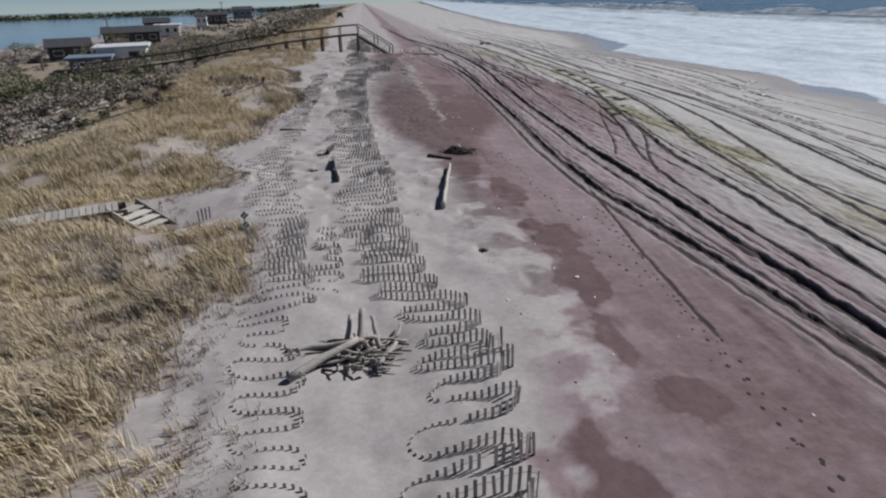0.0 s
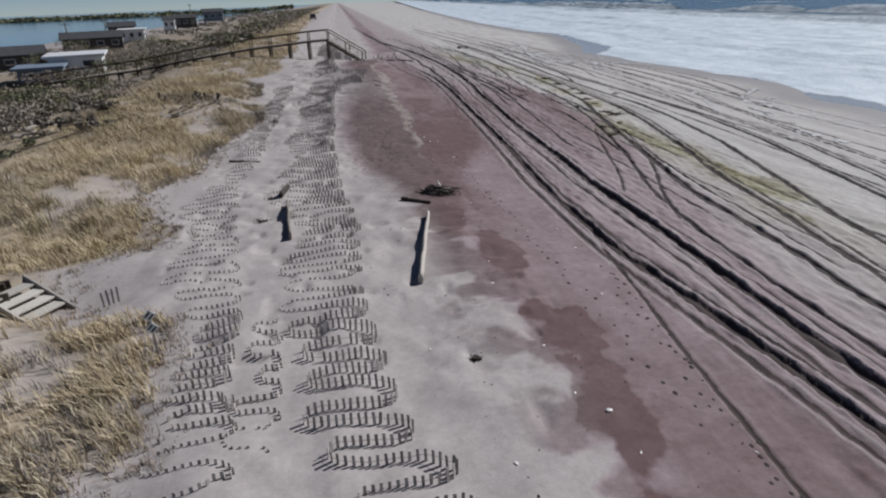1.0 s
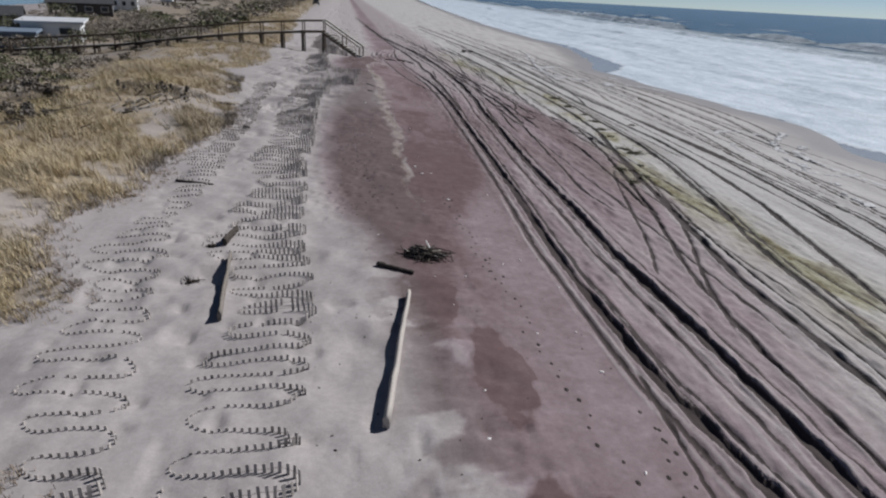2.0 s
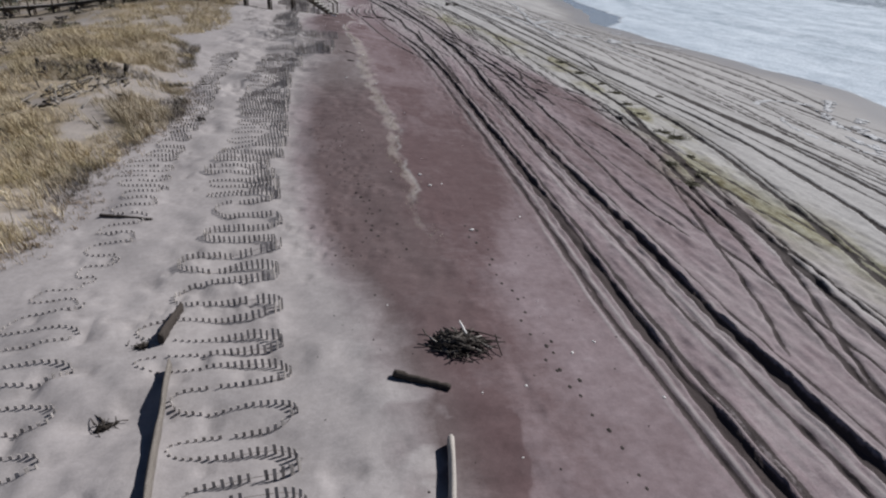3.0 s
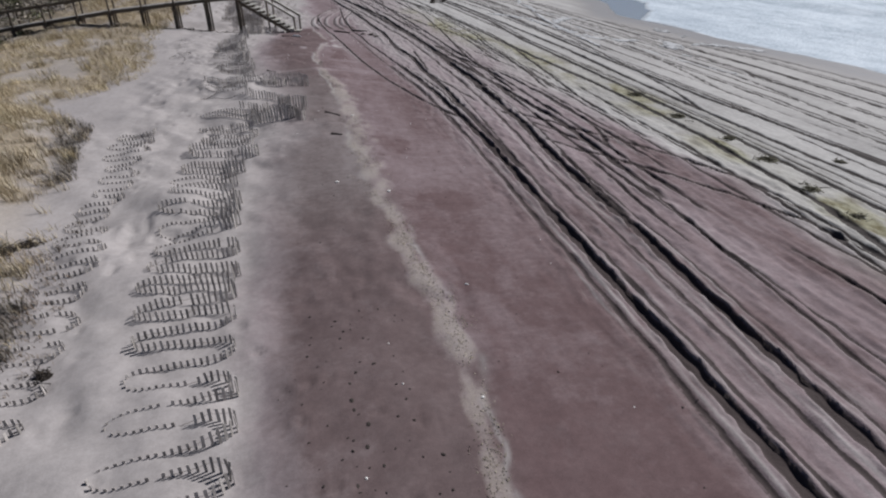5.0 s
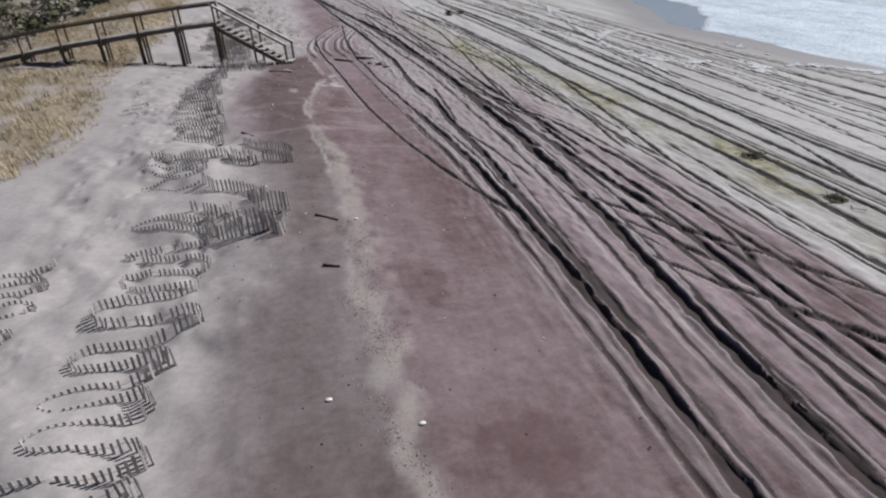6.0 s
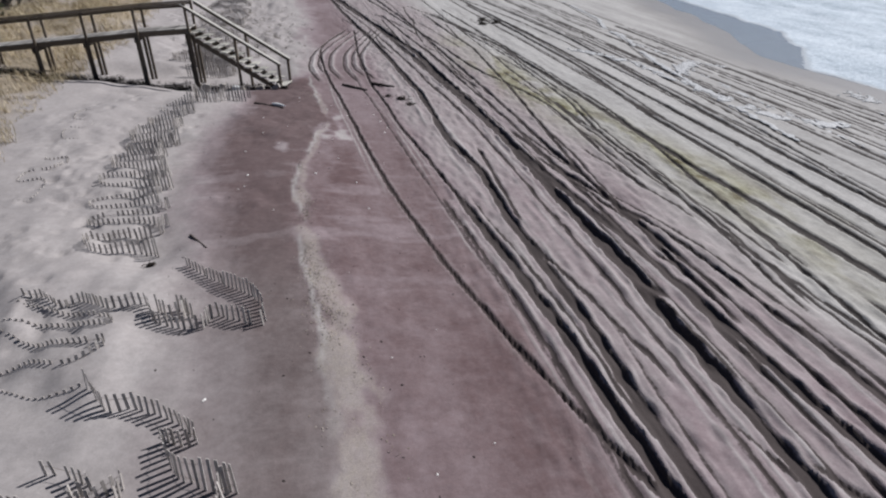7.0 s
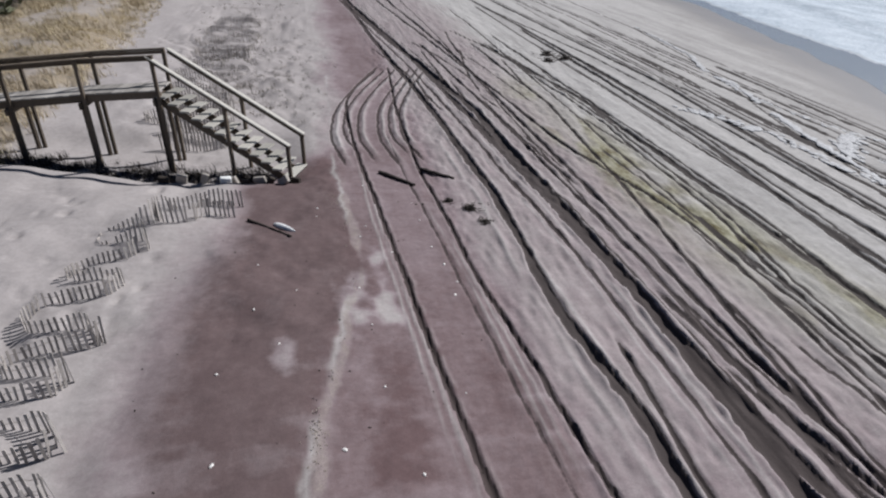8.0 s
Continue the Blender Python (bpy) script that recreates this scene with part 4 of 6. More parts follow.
for trail, count, blur in ((((19.4, 60), (20.0, 66), (20.1, 67.3), (20.7, 71.4), (21.3, 74), (22.4, 78.2), (22.2, 80), (23.6, 84), (24.5, 92)), 900, 0.05), (((22.6, 56.0), (23.3, 58.6), (24.3, 60.2), (25.9, 62.2), (26.2, 65)), 420, 0.26), (((20.6, 69.0), (21.4, 70.2), (22.4, 71.0)), 140, 0.2), (((23.0, 33.0), (23.9, 35.8), (25.2, 36.4)), 120, 0.1), (((26.8, 40.2), (23.6, 36.8), (21.9, 33.1), (21.9, 31.2), (20.5, 27.9), (20.3, 25)), 420, 0.12), (((17.9, 74.8), (19.5, 71.5), (20.0, 65.3), (20.5, 61.9), (22.4, 61.0), (23.5, 59.3), (26.2, 58.9), (27.6, 56.5)), 760, 0.16)):
    for i in range(count):
        f = foam_rng.random() * (len(trail) - 1)
        (x0, y0), (x1, y1) = trail[int(f)], trail[int(f) + 1]
        f -= int(f)
        x, y = x0 + (x1 - x0) * f + foam_rng.gauss(0, blur), y0 + (y1 - y0) * f + foam_rng.gauss(0, blur)
        if vnoise(x * 1.3, y * 0.7, 77) < 0.35:
            continue
        r = foam_rng.uniform(0.03, 0.12)
        bmesh.ops.create_icosphere(bm, subdivisions=1, radius=r, matrix=Matrix.Translation((x, y, gz(x, y) + 0.015)) @ Matrix.Diagonal((1, foam_rng.uniform(1, 2.6), 0.3, 1)))
me = bpy.data.meshes.new("swash_foam")
bm.to_mesh(me)
bm.free()
me.materials.append(SWASH)
tagged(new("swash_foam", me), "broken lines of white foam on wet sand", "foam", kind="stuff")

# a water sheet added to stand in for low blue sky behind the dunes
bx = steps((-4000, -400, 10), (-400, -66, 30))
by = steps((-400, 400, 40), (400, 3500, 12))
BX, BY = np.meshgrid(bx, by)
sky_fill = sheet("bay_water", BX, BY, np.full_like(BX, -2.6), SKY_FILL)
tagged(sky_fill, "pale blue water sheet added for low sky behind the dunes", "water", kind="structure")


# ---- slatted sand fence ----
SLAT_MESHES = []
for n in range(6):
    rr = random.Random(n)
    SLAT_MESHES.append(box_mesh("slat", (0.042 + 0.004 * rr.uniform(-1, 1), 0.011, 1.22), SLAT, 0.0, (0, 0, -0.61)))


def meander(lobes, right, left, rng):
    """Points of a folded fence that swings between two edges, one lobe a turn."""
    pts = []
    for i in range(len(lobes) - 1):
        y0, y1 = lobes[i], lobes[i + 1]
        jr, jl = rng.uniform(-0.22, 0.05), rng.uniform(-0.1, 0.3)
        skew = rng.uniform(-0.05, 0.05)
        for s in range(80):
            f = s / 80
            phi = 2 * math.pi * f
            y = y0 + (y1 - y0) * (f + 0.088 * math.sin(2 * phi) + skew * math.sin(phi))
            r, l = float(np.interp(y, *right)), float(np.interp(y, *left))
            c = math.copysign(abs(math.cos(phi)) ** 0.75, math.cos(phi))
            k = 0.5 + 0.5 * c
            x = l + jl * (1 - k) + (r + jr * k - l) * k
            pts.append((x, y, r, l))
    return pts


def resample(pts, step):
    out, carry = [], 0.0
    for a, b in zip(pts, pts[1:]):
        d = math.hypot(b[0] - a[0], b[1] - a[1])
        t = step - carry
        while t <= d:
            f = t / d
            out.append(tuple(p + (q - p) * f for p, q in zip(a, b)))
            t += step
        carry = d - (t - step)
    return out


def sand_fence(pts, show, rng, label, roll=150):
    """Rolls of wired slats along the points; show(x, y, right, left) is the height left above the sand."""
    line = resample(pts, 0.103)
    for start in range(0, len(line), roll):
        run = line[start:start + roll]
        if len(run) < 3:
            continue
        ox, oy = run[0][0], run[0][1]
        fence = thing("sand_fence", label, "fence", pose(ox, oy, 0), group="slatted sand fences on the beach")
        wires = []
        for i, (x, y, r, l) in enumerate(run):
            j = min(i + 1, len(run) - 1)
            h = min(i, len(run) - 2)
            heading = math.degrees(math.atan2(run[j][1] - run[h][1], run[j][0] - run[h][0]))
            top = gz(x, y) + show(x, y, r, l) * rng.uniform(0.9, 1.08)
            wires.append((x - ox, y - oy, top - 0.1))
            if rng.random() < 0.04:
                continue
            m = pose(x - ox, y - oy, top, rng.gauss(0, 3), rng.gauss(0, 2.0), heading)
            piece("slat", SLAT_MESHES[rng.randrange(6)], fence, m)
        bm = bmesh.new()
        for drop in (0.0, 0.27):
            ring = []
            for x, y, z in wires:
                ring.append([bm.verts.new((x, y + 0.004 * math.cos(a), z - drop + 0.004 * math.sin(a))) for a in (0.5, 2.6, 4.7)])
            for u, v in zip(ring, ring[1:]):
                for k in range(3):
                    bm.faces.new((u[k], u[(k + 1) % 3], v[(k + 1) % 3], v[k]))
        part("wire", bm, WIRE, fence, "rusty twisted fence wire")


fence_rng = random.Random(3)
R_LOBES = (3.2, 4, 4.8, 5.8, 6.7, 7.4, 8.2, 9.1, 9.9, 10.8, 11.8, 12.7, 13.6, 14.4, 15.5, 16.3, 17, 18, 18.8, 19.7, 20.73, 21.52, 22.5, 23.77, 24.9, 26.3, 27.8, 28.5, 29.4, 30.4, 31.3, 32.5, 33.5, 34.4, 35.4, 36.3, 37.2, 38, 39, 40, 40.9, 41.6, 42.8, 43.7, 44.9, 46.2)
R_RIGHT = ((2.5, 4, 5.8, 7.5, 9.1, 9.9, 11.8, 13.9, 16.5, 18.5, 20.52, 23.94, 26.3, 28, 30, 31.3, 38, 44, 45, 48), (1.57, 1.62, 1.92, 1.82, 1.62, 1.22, 0.87, 0.54, 0.67, 0.59, 0.38, 0.06, 0.2, -0.05, -0.4, -0.05, 0, -0.1, 0.38, 0.1))
R_LEFT = ((2.5, 4.5, 5.5, 6.4, 7.3, 8.2, 9.1, 10.2, 12.2, 14.2, 14.9, 16.5, 19.1, 21.63, 24.48, 26.7, 29.4, 32, 36, 41, 45, 49), (-0.23, -0.1, -0.03, 0.34, 0.33, 0.57, -0.27, -0.33, -0.83, -1.03, -1.33, -1.23, -1.03, -2.14, -1.91, -1.6, -2.1, -1.9, -1.9, -2.1, -1.7, -1.7))


def show_sea(x, y, r, l):
    k = np.clip((x - l) / max(0.3, r - l), 0, 1)
    amp = np.interp(y, (3.5, 8.5, 11.5, 15.5, 21.5, 27, 30, 36, 41, 48, 58, 67), (0.37, 0.36, 0.26, 0.17, 0.14, 0.20, 0.25, 0.27, 0.31, 0.40, 0.42, 0.52))
    bury = np.clip(1.6 * vnoise(x * 0.8, y * 0.7, 201) - 0.35, 0, 1)
    return float(0.035 + amp * k ** 1.7 * (0.55 + 0.5 * bury) + 0.5 * amp * bury * (1 - k) ** 2 + 0.05 * bury)


def show_land(x, y, r, l):
    amp = np.interp(y, (3.5, 8.5, 10.3, 10.7, 13.5, 14.5, 23.5, 28, 34, 48), (0.07, 0.09, 0.12, 0.16, 0.16, 0.05, 0.04, 0.05, 0.12, 0.14))
    k = np.clip((x - l) / max(0.3, r - l), 0, 1)
    return float(0.03 + amp * (0.25 + 0.75 * k) * (0.3 + 1.1 * vnoise(x * 0.9, y * 0.8, 207)))


SEAWARD = "weathered grey slat sand fence folded in loops, half buried"
sand_fence(meander(R_LOBES, R_RIGHT, R_LEFT, fence_rng), show_sea, fence_rng, SEAWARD)
N_LOBES = (55.3, 56.5, 57.5, 58.7, 59.8, 61.0, 62.1, 63.8, 65.1, 66.6)
N_RIGHT = ((54, 56.6, 58.7, 61.2, 62, 64, 67), (0.25, 0.27, 0.0, -0.5, -0.25, -0.15, -0.15))
N_LEFT = ((54, 57, 60, 62.6, 64.8, 67), (-1.2, -1.55, -1.8, -1.85, -1.5, -1.7))
sand_fence(meander(N_LOBES, N_RIGHT, N_LEFT, fence_rng), show_sea, fence_rng, SEAWARD)


def bits(points):
    """A hand-laid run of fence as a smooth curve through points, with its own edges."""
    out = []
    p = [points[0]] + list(points) + [points[-1]]
    for a, b, c, d in zip(p, p[1:], p[2:], p[3:]):
        for i in range(12):
            f = i / 12
            out.append(tuple(0.5 * (2 * q + (r - o) * f + (2 * o - 5 * q + 4 * r - e) * f * f + (3 * q - o - 3 * r + e) * f ** 3) for o, q, r, e in zip(a, b, c, d)) + (5.0, -5.0))
    return out


def uneven(low, high, seed, tilt=0.0):
    """Slat height over the sand: uneven between low and high, more towards the sea with tilt."""
    return lambda x, y, r, l: max(0.03, low + (high - low) * float(vnoise(x * 0.9, y * 0.9, seed)) + tilt * (x + 0.3))


FLAT = "straight run of grey slat sand fence standing in sand"
sand_fence(bits([(0.1, 46.2), (-1.1, 46.5), (-1.46, 47.26), (-0.6, 47.1), (0.17, 46.86), (0.2, 47.4), (-1.0, 47.9), (-1.62, 48.16), (-0.8, 48.3), (0.17, 48.08), (0.1, 48.7), (-1.0, 49.15), (-1.65, 49.41), (-0.9, 49.5), (0.04, 49.09)]), uneven(0.06, 0.28, 213, 0.09), fence_rng, SEAWARD, 400)
sand_fence(bits([(0.04, 49.09), (0.3, 48.8), (0.42, 48.23), (0.8, 48.05), (1.2, 48.0), (1.52, 47.99), (1.84, 47.71), (1.94, 48.3), (1.94, 48.88), (2.05, 48.96), (1.47, 49.24), (1.2, 49.62), (1.09, 50.02), (1.31, 49.88), (1.53, 49.92), (1.1, 50.39), (0.65, 50.66), (0.24, 50.69), (-0.09, 51.2)]), uneven(0.24, 0.56, 219), fence_rng, FLAT, 400)
sand_fence(bits([(-0.09, 51.2), (-0.9, 51.25), (-1.86, 52.0), (-1.3, 52.1), (-0.49, 51.75), (0.01, 52.03), (-0.67, 52.29), (-1.49, 52.74), (-2.02, 53.28), (-1.05, 53.0), (-0.12, 52.62), (-0.2, 52.9), (-1.03, 53.3), (-1.82, 53.75)]), uneven(0.04, 0.17, 223, 0.07), fence_rng, SEAWARD, 400)
sand_fence(bits([(-1.82, 53.85), (-1.46, 53.81), (-1.03, 53.44), (-0.73, 53.56), (-0.22, 53.15), (0.39, 53.11), (0.62, 52.63), (1.34, 52.40), (1.53, 52.70), (2.31, 52.33), (2.2, 53.1), (1.5, 53.87), (0.78, 54.66)]), uneven(0.12, 0.34, 211, 0.05), fence_rng, FLAT, 400)
sand_fence(bits([(-0.3, 66.8), (-0.1, 66.3), (0.5, 66.3), (0.9, 66.7), (1.55, 66.7)]), lambda x, y, r, l: 0.38 + 0.2 * float(vnoise(x * 0.9, y, 213)), fence_rng, FLAT, 400)
sand_fence(bits([(-0.3, 67.3), (0.3, 67.1), (1.0, 67.35), (1.6, 67.3)]), lambda x, y, r, l: 0.3 + 0.2 * float(vnoise(x * 0.9, y, 215)), fence_rng, FLAT, 400)
sand_fence(bits([(-1.4, 72.6), (0.3, 72.7), (0.6, 73.2), (-1.2, 73.6), (0.5, 74.1), (0.6, 74.6), (-1.1, 75.1), (0.5, 75.6), (0.4, 76.3), (-0.9, 77.0), (0.3, 77.9), (-0.6, 79.0)]), lambda x, y, r, l: 0.34 + 0.36 * float(vnoise(x * 0.9, y, 213)), fence_rng, FLAT, 400)
sand_fence(bits([(-4.95, 15.45), (-4.48, 15.62)]), lambda x, y, r, l: 0.35, fence_rng, "short broken piece of slat fence leaning in sand", 400)

TANGLED = "collapsed tangle of dark slat fence folded on itself"
sand_fence(bits([(-0.35, 49.75), (0.05, 49.62), (0.35, 49.4), (0.1, 49.3), (0.45, 49.22), (0.72, 49.4), (0.7, 49.1)]), uneven(0.18, 0.34, 231), fence_rng, TANGLED, 400)
sand_fence(bits([(0.5, 48.5), (0.9, 48.62), (1.3, 48.5), (1.65, 48.42), (1.72, 48.0), (1.45, 48.2)]), uneven(0.24, 0.46, 233), fence_rng, TANGLED, 400)
sand_fence(bits([(0.55, 53.0), (0.85, 52.72), (1.1, 52.85), (0.9, 53.0), (1.25, 52.7)]), uneven(0.18, 0.36, 235), fence_rng, TANGLED, 400)
F_LOBES = tuple(73.5 + 2.1 * i for i in range(11))
sand_fence(meander(F_LOBES, ((73, 95), (0.6, 0.9)), ((73, 95), (-2.2, -2.0)), fence_rng), lambda x, y, r, l: 0.04 + 0.5 * max(0.0, float(vnoise(x * 0.8, y * 0.6, 217)) - 0.25), fence_rng, "weathered grey slat fence in loops behind the boardwalk")
L_LOBES = tuple(4.4 + 0.82 * i for i in range(7)) + tuple(10.4 + 0.66 * i for i in range(6)) + tuple(14.6 + 0.933 * i for i in range(37))
L_RIGHT = ((3.5, 4.5, 6.5, 8.3, 9.4, 11.5, 13.9, 15.2, 17.5, 19.5, 21.63, 23.94, 25.6, 28, 31, 34, 37, 42, 46, 50), (-0.93, -1.03, -1.23, -1.58, -1.28, -1.53, -1.73, -1.93, -2.33, -2.53, -2.89, -3.34, -2.85, -2.8, -3.15, -2.95, -2.7, -3, -2.9, -2.8))
L_LEFT = ((3.5, 5.1, 6.1, 8.1, 10.2, 14, 16, 17.5, 18.5, 20, 21.63, 23.94, 27, 30, 33, 36, 40, 50), (-1.93, -2.03, -2.28, -2.68, -2.48, -2.73, -3.73, -4.03, -3.68, -4.03, -4.84, -3.94, -3.9, -4.5, -4.1, -4, -4, -4.2))
sand_fence(meander(L_LOBES, L_RIGHT, L_LEFT, fence_rng), show_land, fence_rng, "nearly buried grey slat sand fence in loops beside dune grass")
sand_fence(meander((57.0, 59.2, 61.0, 62.6, 64.4, 66.4), ((56, 67), (-2.9, -2.9)), ((56, 67), (-4.0, -3.8)), fence_rng), lambda x, y, r, l: max(-0.03, 0.16 * float(vnoise(x, y * 0.9, 219)) - 0.07), fence_rng, "last slat tips of a buried fence near the boardwalk")
M_LOBES = (9.7, 10.5, 11.3, 12.1, 12.9, 13.7)
sand_fence(meander(M_LOBES, ((8.5, 14.5), (-0.68, -0.88)), ((8.5, 14.5), (-1.38, -1.53)), fence_rng), lambda x, y, r, l: 0.03 + 0.1 * float(vnoise(x, y, 225)), fence_rng, "short inner run of half-buried grey slat fence")


# ---- boardwalk and stair ----
TURN_B = pose(-0.62, 71.05, 0, 0, 0, -8.0)


def boardwalk():
    walkway = thing("boardwalk", "weathered timber boardwalk with rails and a stair down to the beach", "boardwalk", TURN_B)
    knots = ((0, -2, -8, -14, -20, -30), (2.6, 2.5, 2.0, 1.25, 0.35, -0.6))
    kx, kz = list(reversed(knots[0])), list(reversed(knots[1]))
    top = lambda x: float(np.interp(x, kx, kz))
    wide = 0.88
    rng = random.Random(8)
    plank = box_mesh("plank", (0.137, wide + 0.05, 0.038), DECK, 0.004)
    n = int(30 / 0.145)
    for i in range(n):
        x = -0.07 - i * 0.145
        tilt = math.degrees(math.atan2(top(x - 0.2) - top(x + 0.2), 0.4))
        piece("plank", plank, walkway, pose(x, wide / 2 + rng.uniform(-0.015, 0.015), top(x), 0, tilt, rng.gauss(0, 0.4)))
    spans = [(-2.0 * i, -2.0 * (i + 1)) for i in range(15)]
    for x0, x1 in spans:
        z0, z1 = top(x0), top(x1)
        length, tilt, mid = math.hypot(x1 - x0, z1 - z0), math.degrees(math.atan2(z1 - z0, x0 - x1)), ((x0 + x1) / 2, (z0 + z1) / 2)
        for y in (0.03, wide - 0.03):
            part("joist", box((length, 0.05, 0.19), Matrix(), 0.004), BEAM, walkway).matrix_basis = pose(mid[0], y, mid[1] - 0.12, 0, tilt)
            side = -0.045 if y < 0.5 else 0.045
            part("handrail", box((length, 0.14, 0.04), Matrix(), 0.006), BEAM, walkway).matrix_basis = pose(mid[0], y + side, mid[1] + 0.93, 0, tilt)
            part("rail_board", box((length, 0.035, 0.09), Matrix(), 0.004), BEAM, walkway).matrix_basis = pose(mid[0], y + side * 0.6, mid[1] + 0.85, 0, tilt)
    for i in range(16):
        x = -2.0 * i - 0.05
        wx, wy = (TURN_B @ Vector((x, wide / 2, 0))).xy
        floor = gz(wx, wy)
        for y in (-0.06, wide + 0.06):
            part("post", box((0.09, 0.09, top(x) + 0.9 - floor + 0.3), Matrix(), 0.006), BEAM, walkway).matrix_basis = pose(x, y, (top(x) + 0.9 + floor - 0.3) / 2)
            part("support_post", box((0.10, 0.10, max(0.4, top(x) - floor + 0.1)), Matrix(), 0.008), BEAM, walkway).matrix_basis = pose(x - 0.12, y + (0.1 if y < 0 else -0.1), (top(x) - 0.2 + floor - 0.3) / 2)
        part("crossbeam", box((0.07, wide + 0.3, 0.18), Matrix(), 0.004), BEAM, walkway).matrix_basis = pose(x - 0.12, wide / 2, top(x) - 0.30)
    # the stair
    swing = Matrix.Translation((0, wide / 2, 0)) @ pose(0, 0, 0, 0, 0, -15.0) @ Matrix.Translation((0, -wide / 2, 0))
    risers, going, rise = 12, 0.32, 0.181
    tread = box_mesh("tread", (0.30, wide + 0.12, 0.05), TREAD, 0.006)
    for i in range(risers):
        piece("tread", tread, walkway, swing @ pose(0.13 + i * going, wide / 2, 2.6 - (i + 1) * rise))
    drop, run = risers * rise, risers * going
    slope, length = math.degrees(math.atan2(drop, run)), math.hypot(run, drop)
    for y in (0.0, wide):
        part("stringer", box((length + 0.1, 0.05, 0.20), Matrix(), 0.004), BEAM, walkway).matrix_basis = swing @ pose(run / 2 + 0.02, 0.09 if y < 0.5 else wide - 0.09, 2.6 - drop / 2 - 0.34, 0, slope)
        for sx in (run * 0.52, run - 0.12):
            z = 2.6 - drop * sx / run
            wx, wy = (TURN_B @ swing @ Vector((sx, y, 0))).xy
            floor = gz(wx, wy)
            part("stair_post", box((0.09, 0.09, z + 0.85 - floor + 0.25), Matrix(), 0.006), BEAM, walkway).matrix_basis = swing @ pose(sx, y + (-0.05 if y < 0.5 else 0.05), (z + 0.85 + floor - 0.25) / 2)
        side = -0.06 if y < 0.5 else 0.06
        part("stair_rail", box((length, 0.14, 0.04), Matrix(), 0.006), TREAD, walkway, "sun-bleached sloping stair handrail").matrix_basis = swing @ pose(run / 2 - 0.05, y + side, 2.6 - drop / 2 + 0.93, 0, slope)
        part("stair_rail_board", box((length, 0.035, 0.09), Matrix(), 0.004), BEAM, walkway).matrix_basis = swing @ pose(run / 2 - 0.05, y + side * 0.6, 2.6 - drop / 2 + 0.85, 0, slope)
    return walkway


boardwalk()


def low_walkway(name, label, start, end, width, step_count, swing=0.0):
    a, b = Vector(start), Vector(end)
    lift = max(gz(a.x + (b.x - a.x) * i / 8, a.y + (b.y - a.y) * i / 8) - (a.z + (b.z - a.z) * i / 8) for i in range(9))
    a.z, b.z = a.z + lift + 0.06, b.z + lift + 0.06
    way = (b - a).xy
    heading = math.degrees(math.atan2(way.y, way.x))
    w = thing(name, label, "walkway", pose(a.x, a.y, 0, 0, 0, heading))
    n = int(way.length / 0.16)
    plank = box_mesh("plank", (0.14, width, 0.04), DECK, 0.004)
    rng = random.Random(int(a.x * 10))
    for i in range(n):
        f = i / max(1, n - 1)
        piece("plank", plank, w, pose(i * 0.16, rng.uniform(-0.02, 0.02), a.z + (b.z - a.z) * f, 0, 0, rng.gauss(0, 0.6)))
    length, tilt = way.length, math.degrees(math.atan2(a.z - b.z, way.length))
    for y in (-width / 2 + 0.05, width / 2 - 0.05):
        part("side_beam", box((length, 0.06, 0.22), Matrix(), 0.005), BEAM, w).matrix_basis = pose(length / 2, y, (a.z + b.z) / 2 - 0.13, 0, tilt)
    if step_count:
        tread = box_mesh("tread", (0.26, width, 0.045), TREAD, 0.005)
        foot = pose(length - 0.1, 0, b.z, 0, 0, swing)
        for i in range(step_count):
            piece("tread", tread, w, foot @ pose(0.2 + i * 0.27, 0, -0.11 * (i + 1), 0, 4, 0))
        for y in (-width / 2 - 0.03, width / 2 + 0.03):
            part("stringer", box((0.3 * step_count + 0.3, 0.05, 0.26), Matrix(), 0.004), DECK, w).matrix_basis = foot @ pose(0.15 * step_count + 0.05, y, -0.065 * step_count - 0.08, 0, 23)
        for x in (0.2, length * 0.5, length - 0.15):
            for y in (-width / 2 + 0.1, width / 2 - 0.1):
                part("post", box((0.1, 0.1, 0.9), Matrix(), 0.005), BEAM, w).matrix_basis = pose(x, y, b.z - 0.5)
    return w


low_walkway("dune_steps", "bleached wooden walkway ending in four steps amid dune grass", (-11.33, 14.4, 0.30), (-6.93, 16.2, 0.30), 0.9, 4, -52)


# ---- driftwood ----
def log(name, label, a, b, r0, r1, material, seed, flat=1.0, rest=1.05):
    rng = random.Random(seed)
    bm = bmesh.new()
    za, zb = gz(*a) + r0 * rest, gz(*b) + r1 * rest
    add_branch(bm, (0, 0, za), (b[0] - a[0], b[1] - a[1], zb), r0, r1, 10, 12, r0 * 0.14, rng, flat)
    me = bpy.data.meshes.new(name)
    bm.to_mesh(me)
    bm.free()
    me.materials.append(material)
    ob = new(name, me)
    ob.location = (a[0], a[1], 0)
    return tagged(ob, label, "driftwood")


log("drift_log", "long weathered tree trunk lying on sand", (1.77, 14.65), (2.5, 18.8), 0.058, 0.05, DRIFT, 1, 2.1, 1.75)
log("drift_log", "grey weathered log beside the buried fence", (-1.15, 18), (-1.43, 21.06), 0.042, 0.035, GREYLOG, 2, 2.8, 2.4)
log("drift_log", "short dark log end poking from sand", (-1.66, 21.63), (-1.51, 22.62), 0.05, 0.04, DARKWOOD, 3, 2.4, 2.0)
log("branch", "dark wet stick lying on sand", (1.92, 20.25), (2.72, 19.9), 0.06, 0.045, DARKWOOD, 4)
